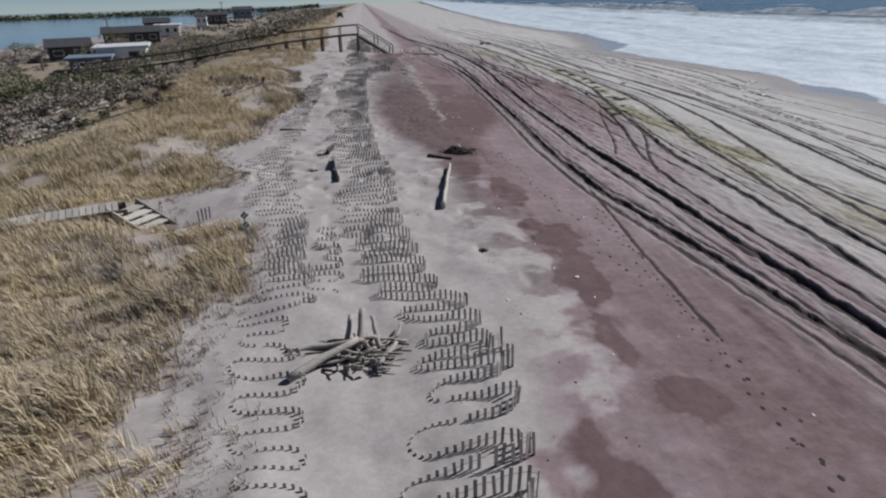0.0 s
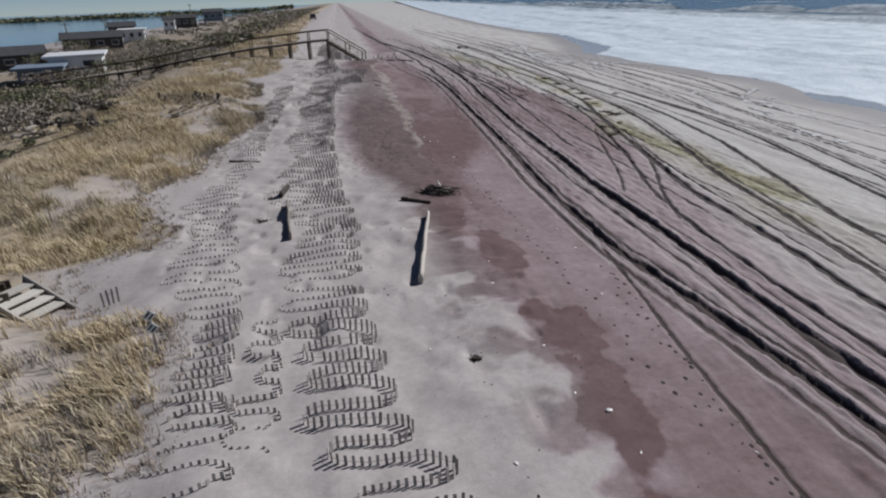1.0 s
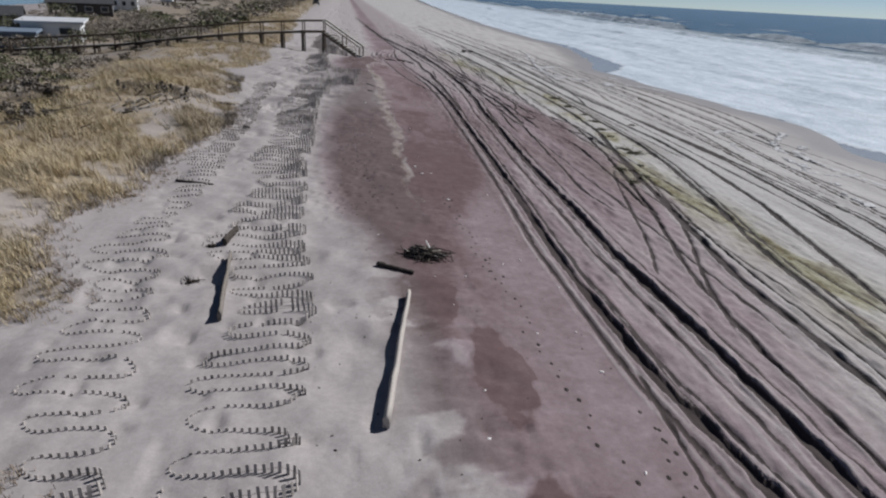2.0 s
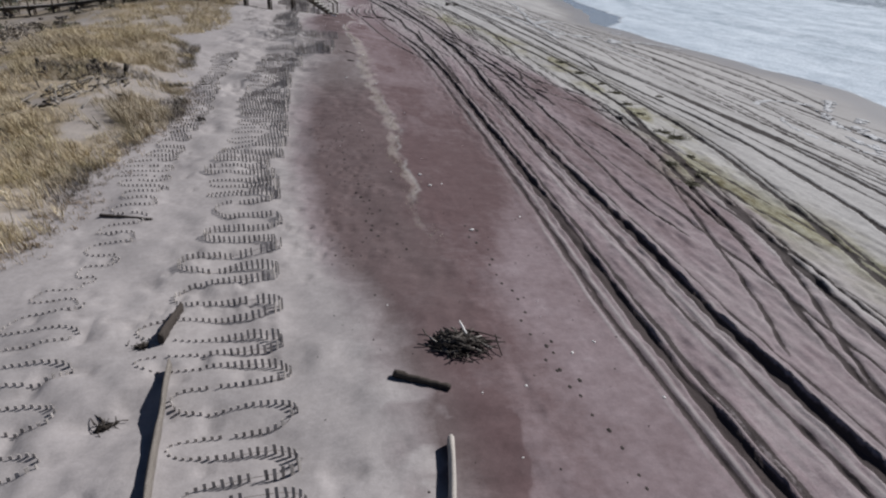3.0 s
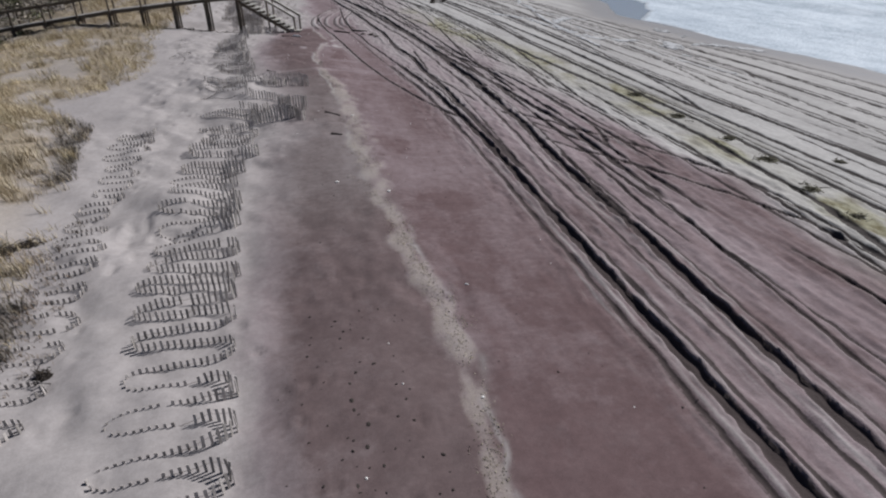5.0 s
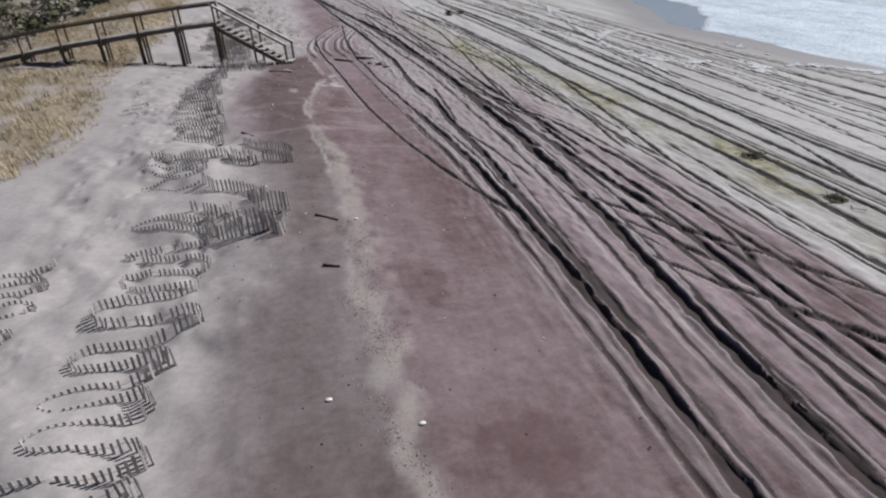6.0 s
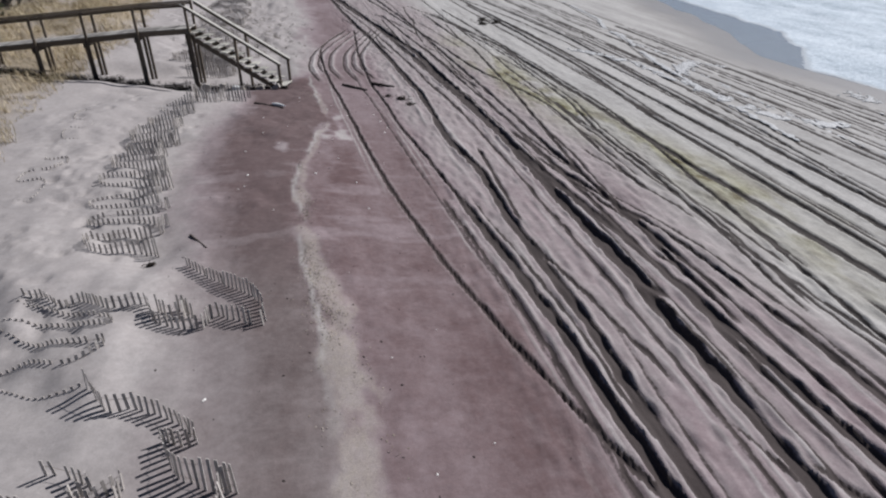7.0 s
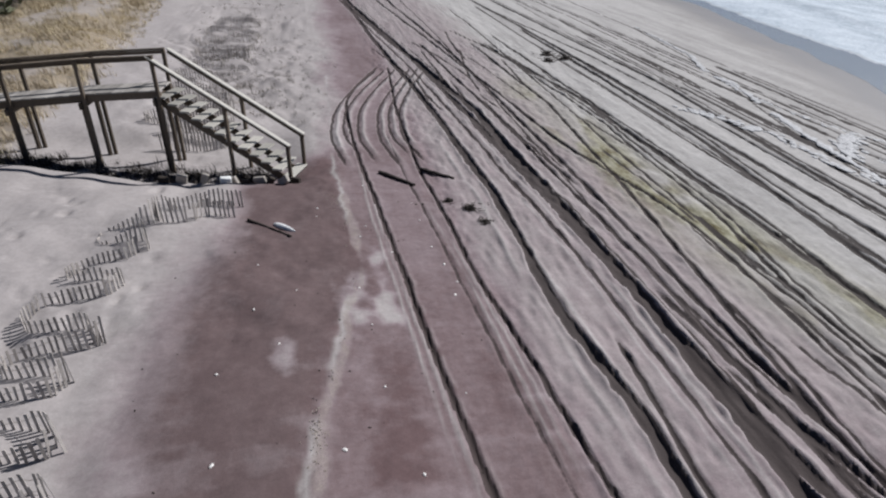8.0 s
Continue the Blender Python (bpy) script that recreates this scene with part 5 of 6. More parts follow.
log("branch", "curved dark plank lying beside the fence", (-4.0, 26.95), (-2.85, 26.7), 0.045, 0.03, DARKWOOD, 5, 0.8)
log("branch", "thin dark stick on smooth sand", (0.75, 56.0), (1.15, 55.3), 0.022, 0.012, DARKWOOD, 6)
log("branch", "short dark twig lying on grey sand", (2.65, 48.5), (3.15, 48.22), 0.028, 0.018, DARKWOOD, 12)
log("branch", "short dark twig lying on grey sand", (2.62, 46.05), (2.95, 45.92), 0.03, 0.02, DARKWOOD, 13)
log("branch", "thin grey stick by the white board", (1.75, 66.55), (2.75, 65.45), 0.035, 0.025, DARKWOOD, 7)


# two dark bars added in place of scars in the wheel-marked sand
log("timber", "low dark bar standing in for a track scar in sand", (5.2, 69.85), (6.05, 68.75), 0.07, 0.05, DEBRIS, 8, 0.8, 0.5)
log("timber", "low dark bar standing in for a track scar in sand", (6.45, 70.0), (7.25, 69.1), 0.07, 0.05, DEBRIS, 9, 0.8, 0.5)


log("fallen_rail", "long grey timber rail fallen across the grassy dune", (-15.3, 28.2), (-9.6, 36.3), 0.045, 0.04, DARKWOOD, 10, 1.0, 6.0)


def wood_pile():
    pile = thing("driftwood_pile", "heap of bleached driftwood branches stacked on the sand", "driftwood", pose(-0.48, 7.55, gz(-0.48, 7.55)))
    rng = random.Random(17)
    for i in range(84):
        a = rng.uniform(0, 2 * math.pi)
        r = abs(rng.gauss(0, 0.36))
        foot = Vector((1.05 * r * math.cos(a), 0.75 * r * math.sin(a), 0.03))
        lean = Vector((rng.uniform(-0.5, 0.5), rng.uniform(-0.3, 0.5), rng.uniform(0.02, 0.2))) if i < 34 else Vector((rng.uniform(-0.7, 0.7), rng.uniform(-0.3, 0.3), rng.uniform(0.0, 0.12)))
        bm = add_branch(bmesh.new(), foot, foot + lean * rng.uniform(0.7, 1.2), rng.uniform(0.016, 0.042), rng.uniform(0.008, 0.022), 6, 4, 0.015, rng)
        part("branch", bm, DARKWOOD if rng.random() < 0.3 else DRIFT, pile)
    for a, b, r in (((-1.05, -0.62, 0.08), (0.0, 0.1, 0.26), 0.075), ((-1.15, 0.22, 0.07), (0.1, 0.15, 0.2), 0.055), ((-0.7, 0.42, 0.05), (0.3, 0.2, 0.22), 0.05), ((0.0, 0.1, 0.02), (0.1, 0.45, 0.62), 0.065), ((-0.2, 0.2, 0.02), (-0.1, 0.5, 0.5), 0.055), ((0.35, 0.1, 0.02), (0.25, 0.5, 0.45), 0.05), ((0.3, -0.4, 0.05), (0.62, 0.1, 0.14), 0.05)):
        part("branch", add_branch(bmesh.new(), a, b, r, r * 0.7, 8, 6, 0.012, rng), DRIFT, pile)


def brush_heap():
    heap = thing("brush_heap", "tangled dark heap of reeds and twigs on red sand", "driftwood", pose(3.05, 21.0, gz(3.05, 21.0)))
    rng = random.Random(23)
    bm = bmesh.new()
    for i in range(230):
        x, y = rng.gauss(0, 0.19), rng.gauss(0, 0.14)
        z = max(0.015, 0.2 * math.exp(-(x / 0.35) ** 2 - (y / 0.25) ** 2) * rng.random() + 0.01)
        a = rng.gauss(-0.6, 0.6)
        h = rng.uniform(0.06, 0.24)
        d = Vector((math.cos(a) * h, math.sin(a) * h, rng.gauss(0, 0.04)))
        c = Vector((x, y, z))
        add_branch(bm, c - d, c + d, 0.017, 0.009, 4, 2, 0.014, rng)
        if i == 150:
            part("reeds", bm, DARKWOOD, heap)["kind"] = "stuff"
            bm = bmesh.new()
    part("reeds", bm, GREYLOG, heap, "greyish dry reeds")["kind"] = "stuff"
    for i in range(9):
        a = rng.uniform(-1.2, 0.4)
        c = Vector((rng.gauss(0.15, 0.25), rng.gauss(0, 0.15), 0.08))
        d = Vector((math.cos(a), math.sin(a), rng.uniform(-0.05, 0.12))) * rng.uniform(0.2, 0.42)
        part("stick", add_branch(bmesh.new(), c - d, c + d, 0.018, 0.01, 5, 4, 0.02, rng), DARKWOOD if i < 5 else DRIFT, heap)
    part("stick", add_branch(bmesh.new(), (0.2, 0.1, 0.1), (0.13, 0.4, 0.2), 0.022, 0.02, 6, 3, 0.005, rng), SHELL, heap, "bleached white stick")


wood_pile()
brush_heap()


def weed_clump(x, y, r, seed, material=None, low=1.0, label="small tangled clump of dark dried weed on sand"):
    rng = random.Random(seed)
    bm = bmesh.new()
    for _ in range(60):
        a, d = rng.uniform(0, 2 * math.pi), abs(rng.gauss(0, 0.5)) * r
        c = Vector((d * math.cos(a), d * math.sin(a), rng.uniform(0.0, 0.35) * r * low))
        e = Vector((rng.gauss(0, 1), rng.gauss(0, 1), rng.uniform(0, 0.6) * low)).normalized() * r * rng.uniform(0.25, 0.6)
        add_branch(bm, c - e * 0.5, c + e, 0.012, 0.005, 4, 2, 0.01, rng)
    bmesh.ops.create_icosphere(bm, subdivisions=2, radius=0.75 * r, matrix=Matrix.Diagonal((1, 0.85, 0.10 * low + 0.03, 1)))
    ob = part("weed_clump", bm, material or DARKWOOD, None)
    ob.location = (x, y, gz(x, y))
    tagged(ob, label, "weed", "weed clumps")


for i, (x, y, r) in enumerate(((2.32, 11.6, 0.1), (7.2, 66.9, 0.26), (6.75, 67.5, 0.16), (7.4, 66.1, 0.2), (15.6, 84.6, 0.5), (16.3, 83.6, 0.5), (15.2, 83.2, 0.4), (-2.08, 19.95, 0.2), (-1.95, 21.6, 0.13), (-3.05, 35.5, 0.2), (-5.0, 40.1, 0.35), (-4.6, 40.4, 0.25), (0.1, 55.0, 0.12))):
    weed_clump(x, y, r, 300 + i)
for i, (x, y, r) in enumerate(((14.2, 34.4, 0.42), (14.3, 33.7, 0.5), (14.9, 39.0, 0.36), (14.6, 37.2, 0.3), (15.4, 41.3, 0.45), (15.6, 43.4, 0.35), (15.5, 46.2, 0.45), (15.6, 49.5, 0.4), (12.9, 29.5, 0.3), (13.6, 31.4, 0.16), (12.4, 30.6, 0.32), (17.3, 40.5, 0.22), (12.0, 28.7, 0.35))):
    weed_clump(x, y, r, 340 + i, SEAWEED, 0.35, "flat mat of olive seaweed stranded on pale sand")


def stump_group():
    rng = random.Random(29)
    for i in range(11):
        x, y = -9.3 + 0.26 * i + rng.gauss(0, 0.35), 40.2 + rng.gauss(0, 0.6)
        tall = rng.uniform(0.12, 0.45)
        bm = add_branch(bmesh.new(), (0, 0, -0.2), (rng.gauss(0, 0.12), rng.gauss(0, 0.1), tall), 0.11, 0.06, 8, 5, 0.03, rng)
        for _ in range(3):
            add_branch(bm, (0, 0, tall * 0.4), (rng.gauss(0, 0.32), rng.gauss(0, 0.22), tall * rng.uniform(0.5, 1.0)), 0.04, 0.015, 5, 3, 0.02, rng)
        ob = part("stump", bm, DARKWOOD, None)
        ob.location = (x, y, gz(x, y))
        tagged(ob, "dark broken stump standing in dune grass", "stump", "stumps on the dune")
    for i in range(52):
        x, y = -7.6 + rng.gauss(0, 0.85), 36.9 + rng.gauss(0, 1.4)
        a, h = rng.gauss(1.0, 0.9), rng.uniform(0.1, 0.42)
        r = rng.uniform(0.02, 0.055)
        bm = add_branch(bmesh.new(), (-h * math.cos(a), -h * math.sin(a), r), (h * math.cos(a), h * math.sin(a), r + rng.uniform(0.0, 0.25)), r, r * 0.6, 7, 5, 0.02, rng)
        dark = i % 3 == 0
        ob = part("drift_log", bm, DARKWOOD if dark else GREYLOG if i % 3 == 1 else DRIFT, None)
        ob.location = (x, y, gz(x, y))
        tagged(ob, "dark driftwood stick lying on the dune" if dark else "grey driftwood lying on the dune", "driftwood", "driftwood on the dune")
    for i in range(14):
        x, y = -16.2 + rng.gauss(0, 1.2), 32 + rng.gauss(0, 3)
        a = rng.gauss(1.1, 0.5)
        h = rng.uniform(0.3, 1.1)
        bm = add_branch(bmesh.new(), (-h * math.cos(a), -h * math.sin(a), 0.1), (h * math.cos(a), h * math.sin(a), rng.uniform(0.1, 0.5)), 0.11, 0.05, 8, 6, 0.05, rng)
        ob = part("drift_log", bm, DRIFT, None)
        tagged(ob, "bleached driftwood branch at the foot of shrubs", "driftwood", "driftwood on the dune")
        ob.location = (x, y, gz(x, y))


stump_group()


def small_sign():
    s = thing("warning_sign", "small white marker with two black-striped diamonds on a thin stake", "sign", pose(-3.08, 12.9, gz(-3.08, 12.9), 0, 0, 12))
    part("stake", box((0.04, 0.03, 1.1), Matrix.Translation((0, 0, 0.35)), 0.003), DRIFT, s)
    for z in (0.56, 0.80):
        board = part("board", box((0.15, 0.012, 0.15), pose(0, -0.022, z, 0, 45, 0) @ Matrix.Diagonal((1.0, 1.0, 1.15, 1)), 0.004), WHITE, s)
        for shift in (-0.035, 0.035):
            part("stripe", box((0.028, 0.004, 0.12), pose(0, -0.031, z, 0, 45, 0) @ Matrix.Translation((shift, 0, 0))), BLACK, board)


def white_board():
    bm = bmesh.new()
    bmesh.ops.create_uvsphere(bm, u_segments=12, v_segments=10, radius=1.0)
    for v in bm.verts:
        v.co = Vector((v.co.x * 0.36, v.co.y * 0.10 * (0.75 - 0.3 * v.co.x), max(-0.03, v.co.z * 0.07)))
    b = part("white_board", bm, WHITE, None)
    b.matrix_basis = pose(2.6, 65.95, gz(2.6, 65.95) + 0.03, 0, 0, -46)
    tagged(b, "white painted board end lying on sand", "board")
    c = part("white_box", box((0.3, 0.22, 0.2), Matrix(), 0.02), WHITE, None)
    c.matrix_basis = pose(0.93, 69.5, gz(0.93, 69.5) + 0.09, 0, 4, 10)
    tagged(c, "small white plastic box under the stair", "box")
    rng = random.Random(31)
    for i in range(11):
        x = -0.6 + 0.34 * i + rng.uniform(-0.1, 0.1)
        y = 69.62 + rng.uniform(-0.12, 0.22) - 0.2 * x
        h = rng.uniform(0.12, 0.3)
        s = part("timber_offcut", box((rng.uniform(0.15, 0.35), 0.12, h), Matrix(), 0.012), DRIFT if i % 2 else DARKWOOD, None)
        s.matrix_basis = pose(x, y, gz(x, y) + h * 0.45, rng.gauss(0, 12), rng.gauss(0, 14), rng.uniform(-40, 40))
        tagged(s, "rough timber offcut half sunk under the stair", "timber", "offcuts under the stair")


small_sign()
white_board()


def scatter(name, count, xs, ys, size, material, label, category, seed, squash=0.5, keep=None):
    rng = random.Random(seed)
    bm = bmesh.new()
    for i in range(count):
        x, y = rng.uniform(*xs), rng.uniform(*ys)
        if keep and rng.random() > keep(x, y):
            continue
        r = rng.uniform(*size)
        bmesh.ops.create_icosphere(bm, subdivisions=1, radius=r, matrix=Matrix.Translation((x, y, gz(x, y) + r * squash * 0.4)) @ pose(0, 0, 0, 0, 0, rng.uniform(0, 360)) @ Matrix.Diagonal((rng.uniform(0.7, 1.6), rng.uniform(0.6, 1.0), squash, 1)))
    me = bpy.data.meshes.new(name)
    bm.to_mesh(me)
    bm.free()
    me.materials.append(material)
    tagged(new(name, me), label, category, kind="stuff")


scatter("shells", 90, (1.5, 6.5), (3, 70), (0.012, 0.035), SHELL, "white shells scattered on red sand", "shells", 41)
scatter("dark_bits", 420, (0.5, 6.8), (4, 66), (0.008, 0.022), DEBRIS, "dark bits of weed scattered on sand", "wrack", 43)
scatter("dark_bits", 110, (0.9, 2.8), (24, 36), (0.012, 0.03), DEBRIS, "small dark clods scattered on sand", "clods", 44)


def wrack_line():
    """Flat flakes of straw and reed left along the last high water."""
    rng = np.random.default_rng(47)
    n = 15000
    y = rng.uniform(25, 68, n)
    wide = np.interp(y, (25, 31, 37, 45, 52, 57, 60, 68), (0.12, 0.12, 0.17, 0.27, 0.20, 0.07, 0.07, 0.08))
    x = np.interp(y, WRACK_Y, WRACK_X) - 0.54 * (fbm(y * 0.35, y * 0 + 2, 86, 4) - 0.5) + rng.normal(0, 1, n) * wide
    x = x + 0.22 * (vnoise(y * 1.1, y * 0, 88) - 0.5)
    clump = fbm(x * 2.6, y * 0.9, 191, 4)
    rate = np.interp(y, (25, 33, 36, 47, 52, 57, 68), (0.15, 0.55, 0.9, 1.0, 0.9, 0.4, 0.22))
    keep = rng.random(n) < rate * ss(0.40, 0.60, clump)
    x, y = x[keep], y[keep]
    n = len(x)
    z = ground_z(x, y) + rng.uniform(0.004, 0.010, n)
    a, size, thin = rng.normal(1.35, 0.7, n), rng.uniform(0.008, 0.022, n), rng.uniform(0.2, 0.6, n)
    ux, uy = np.cos(a) * size, np.sin(a) * size
    vx, vy = -uy * thin, ux * thin
    lift = rng.uniform(-0.01, 0.012, n)
    co = np.stack([np.stack([x - ux, y - uy, z], -1), np.stack([x + vx, y + vy, z + lift], -1), np.stack([x + ux, y + uy, z + 0.006], -1), np.stack([x - vx, y - vy, z - lift], -1)], 1).reshape(-1, 3)
    quads = np.arange(4 * n).reshape(-1, 4)
    me = bpy.data.meshes.new("straw_bits")
    me.from_pydata(co.tolist(), [], quads.tolist())
    me.materials.append(STRAW)
    tagged(new("straw_bits", me), "pale straw and reed flakes along the wrack line", "wrack", kind="stuff")


wrack_line()
for cx, cy, label in ((2.35, 42.0, "pair"), (3.57, 48.25, "one"), (4.4, 25.6, "one"), (3.9, 28.5, "one"), (3.91, 9.83, "one"), (3.75, 29.35, "pair"), (3.6, 41.2, "one")):
    bm = bmesh.new()
    bmesh.ops.create_icosphere(bm, subdivisions=2, radius=0.042, matrix=Matrix.Diagonal((1.3, 0.9, 0.5, 1)))
    s = part("shell", bm, SHELL, None)
    s.location = (cx, cy, gz(cx, cy) + 0.015)
    tagged(s, "large white surf clam shell on sand", "shell", "large shells")

# footprints: short trails of dark lumps added for the shade in their pits
trail_rng = random.Random(53)
bm = bmesh.new()
for a, b in (((6.02, 15), (5.17, 3.5)), ((5.87, 14.5), (5.02, 3.5)), ((4.71, 21.06), (5.07, 9)), ((4.4, 26.0), (4.57, 19.5)), ((5.5, 67.5), (7.7, 67.0)), ((1.6, 34.0), (2.1, 25.0))):
    n = int(math.hypot(b[0] - a[0], b[1] - a[1]) / 0.36)
    for i in range(n):
        f = i / n
        x, y = a[0] + (b[0] - a[0]) * f + trail_rng.gauss(0, 0.09), a[1] + (b[1] - a[1]) * f + trail_rng.gauss(0, 0.06)
        bmesh.ops.create_icosphere(bm, subdivisions=1, radius=trail_rng.uniform(0.03, 0.055), matrix=Matrix.Translation((x, y, gz(x, y) - 0.002)) @ Matrix.Diagonal((0.8, 1.2, 0.35, 1)))
me = bpy.data.meshes.new("footprint_clods")
bm.to_mesh(me)
bm.free()
me.materials.append(DEBRIS)
tagged(new("footprint_clods", me), "trail of dark lumps put in for shaded footprints", "clods", kind="stuff")


# ---- dune grass ----
def blades(name, clumps, material, label, category, seed, lean=(-0.35, -0.1)):
    """clumps: rows of x, y, spread, height, count."""
    rng = np.random.default_rng(seed)
    x, y, spread, height, count = (np.asarray(c, float) for c in zip(*clumps))
    idx = np.repeat(np.arange(len(x)), count.astype(int))
    n = len(idx)
    a, r = rng.uniform(0, 2 * np.pi, n), np.abs(rng.normal(0, 0.5, n)) * spread[idx]
    px, py = x[idx] + r * np.cos(a), y[idx] + r * np.sin(a)
    pz = ground_z(px, py) - 0.03
    h = height[idx] * rng.uniform(0.5, 1.1, n)
    w = rng.uniform(0.005, 0.010, n) * (0.8 + 0.5 * height[idx])
    dx = np.cos(a) * rng.uniform(0.1, 0.6, n) + lean[0] + rng.normal(0, 0.2, n)
    dy = np.sin(a) * rng.uniform(0.1, 0.6, n) + lean[1] + rng.normal(0, 0.2, n)
    t = rng.uniform(0, np.pi, n)
    wx, wy = np.cos(t) * w, np.sin(t) * w
    base, mid = np.stack([px, py, pz], -1), np.stack([px + dx * h * 0.35, py + dy * h * 0.35, pz + h * 0.62], -1)
    tip = np.stack([px + dx * h, py + dy * h, pz + h * 0.92], -1)
    off = np.stack([wx, wy, np.zeros(n)], -1)
    co = np.stack([base - off, base + off, mid - off * 0.8, mid + off * 0.8, tip], 1).reshape(-1, 3)
    me = bpy.data.meshes.new(name)
    me.vertices.add(len(co))
    me.vertices.foreach_set("co", co.ravel())
    k = np.arange(n)[:, None] * 5
    tris = np.concatenate([k + [0, 1, 3], k + [0, 3, 2], k + [2, 3, 4]], 1).astype(np.int32)
    me.loops.add(tris.size)
    me.loops.foreach_set("vertex_index", tris.ravel())
    me.polygons.add(n * 3)
    me.polygons.foreach_set("loop_start", np.arange(0, tris.size, 3, dtype=np.int32))
    me.update(calc_edges=True)
    me.materials.append(material)
    return tagged(new(name, me), label, category, kind="stuff")


def grass_clumps(seed, y0, y1, x0, per, height, count, rule):
    rng = random.Random(seed)
    rows = []
    area = (y1 - y0) * (-2 - x0)
    for _ in range(int(area * per)):
        x, y = rng.uniform(x0, -2), rng.uniform(y0, y1)
        d = float(grass_edge(y)) - x
        if d < 0:
            continue
        k = rule(x, y, d)
        if y > 44 and d < 2.0 and count < 16:
            k = max(k, 0.95)
        if rng.random() > k:
            continue
        tall = height * (0.3 + 1.15 * float(vnoise(x * 0.9, y * 0.9, 301))) * (0.75 + 0.25 * min(1, d))
        rows.append((x, y, 0.22, tall, count))
    return rows


def thick(x, y, d):
    bare = float(fbm(x * 0.62, y * 0.5, 311, 3))
    if math.hypot((x + 7.5) / 1.5, (y - 36.9) / 2.2) < 1.0:
        return 0.12
    path = 1.0 if not (14.4 < y < 17.3 and x > -8.3) else 0.15
    if -12 < x < -5 and abs((y - 14.1) - 0.5 * (x + 11.83)) < 1.0:
        path = 0.0
    if y > 20 and x < -12.6 + 2.2 * (bare - 0.5):
        path *= 0.12
    return max(0.1, min(1.0, (bare - 0.33 + 0.10 * (y < 20)) * 7.0)) * path


blades("dune_grass", grass_clumps(1, 1, 26, -17, 24, 0.44, 17, thick), GRASS, "dry straw-coloured beach grass on the dune", "grass", 1)
blades("dune_grass", grass_clumps(2, 26, 52, -17, 20, 0.46, 13, thick), GRASS, "dry straw-coloured beach grass on the dune", "grass", 2)
blades("dune_grass", grass_clumps(3, 52, 110, -17, 11, 0.44, 10, thick), GRASS, "dry straw-coloured beach grass on the dune", "grass", 3)
blades("grey_brush", grass_clumps(4, 1, 14, -12, 10, 0.34, 16, lambda x, y, d: 0.9 if float(fbm(x * 0.4 + 5, y * 0.33, 321, 3)) > 0.52 else 0.06), BRUSH, "dead grey brush between the grass tufts", "brush", 4)
tuft_rng = random.Random(5)
tuft_rows = []
for _ in range(1000):
    y = tuft_rng.uniform(2, 40)
    x = float(grass_edge(y)) + tuft_rng.gauss(-0.05, 0.33) + (0.3 if y < 10 else 0.0)
    tuft_rows.append((x, y, 0.16, tuft_rng.uniform(0.07, 0.2), 11))
blades("edge_tufts", tuft_rows, TUFT, "low withered brown tufts at the edge of the dune", "grass", 5)


twig_rng = random.Random(66)
twig_rows = []
for _ in range(520):
    y = twig_rng.uniform(24, 50)
    x = float(grass_edge(y)) - abs(twig_rng.gauss(0, 0.35))
    if vnoise(y * 0.7, 3.3, 331) > 0.42:
        twig_rows.append((x, y, 0.2, twig_rng.uniform(0.18, 0.42), 12))
for _ in range(240):
    twig_rows.append((twig_rng.gauss(-7.8, 1.4), twig_rng.gauss(40.4, 0.6), 0.25, twig_rng.uniform(0.15, 0.4), 12))
blades("dead_bush", twig_rows, LEAF_BROWN, "dark dead twiggy bushes along the dune edge", "bush", 8)

brush_rng = random.Random(67)
blades("grey_brush", [(brush_rng.gauss(0.2, 1.3), brush_rng.uniform(76, 112), 0.3, 0.2, 9) for _ in range(300)] + [(brush_rng.gauss(0.6, 1.5), brush_rng.uniform(74.2, 86), 0.22, brush_rng.uniform(0.12, 0.3), 9) for _ in range(230)], BRUSH, "withered grey brush on sand behind the boardwalk", "brush", 7)


# dark blades added to deepen the deck's shadow behind the sand crest
under_rng = random.Random(68)
under_shade_rows = []
for _ in range(420):
    x = under_rng.uniform(-8.5, 2.0)
    under_shade_rows.append((x, 70.5 - 0.17 * x + under_rng.gauss(0, 0.28), 0.25, under_rng.uniform(0.14, 0.38), 14))
blades("dead_bush", under_shade_rows, DARKWOOD, "dark brush added for the shade under the boardwalk", "bush", 9)


# ---- shrubs ----
def leaf_cloud(rng, rx, ry, h, count, size):
    verts, faces = [], []
    lumps = [(rng.gauss(0, 0.45) * rx, rng.gauss(0, 0.45) * ry, rng.uniform(0.35, 0.85) * h, rng.uniform(0.25, 0.5)) for _ in range(9)]
    for _ in range(count):
        lx, ly, lz, lr = lumps[rng.randrange(9)]
        a, b = rng.uniform(0, 2 * math.pi), rng.uniform(-0.6, 1.0)
        c = math.sqrt(max(0.0, 1 - b * b))
        rad = lr * rng.uniform(0.6, 1.15)
        p = Vector((lx + rad * rx * c * math.cos(a), ly + rad * ry * c * math.sin(a), max(0.05, lz + rad * h * 0.7 * b)))
        u = Vector((rng.gauss(0, 1), rng.gauss(0, 1), rng.gauss(0, 0.7))).normalized() * size * rng.uniform(0.6, 1.3)
        v = Vector((rng.gauss(0, 1), rng.gauss(0, 1), rng.gauss(0, 0.7))).normalized() * size * rng.uniform(0.4, 0.9)
        k = len(verts)
        verts += [p - u, p + v, p + u, p - v * 0.7]
        faces.append((k, k + 1, k + 2, k + 3))
    return verts, faces


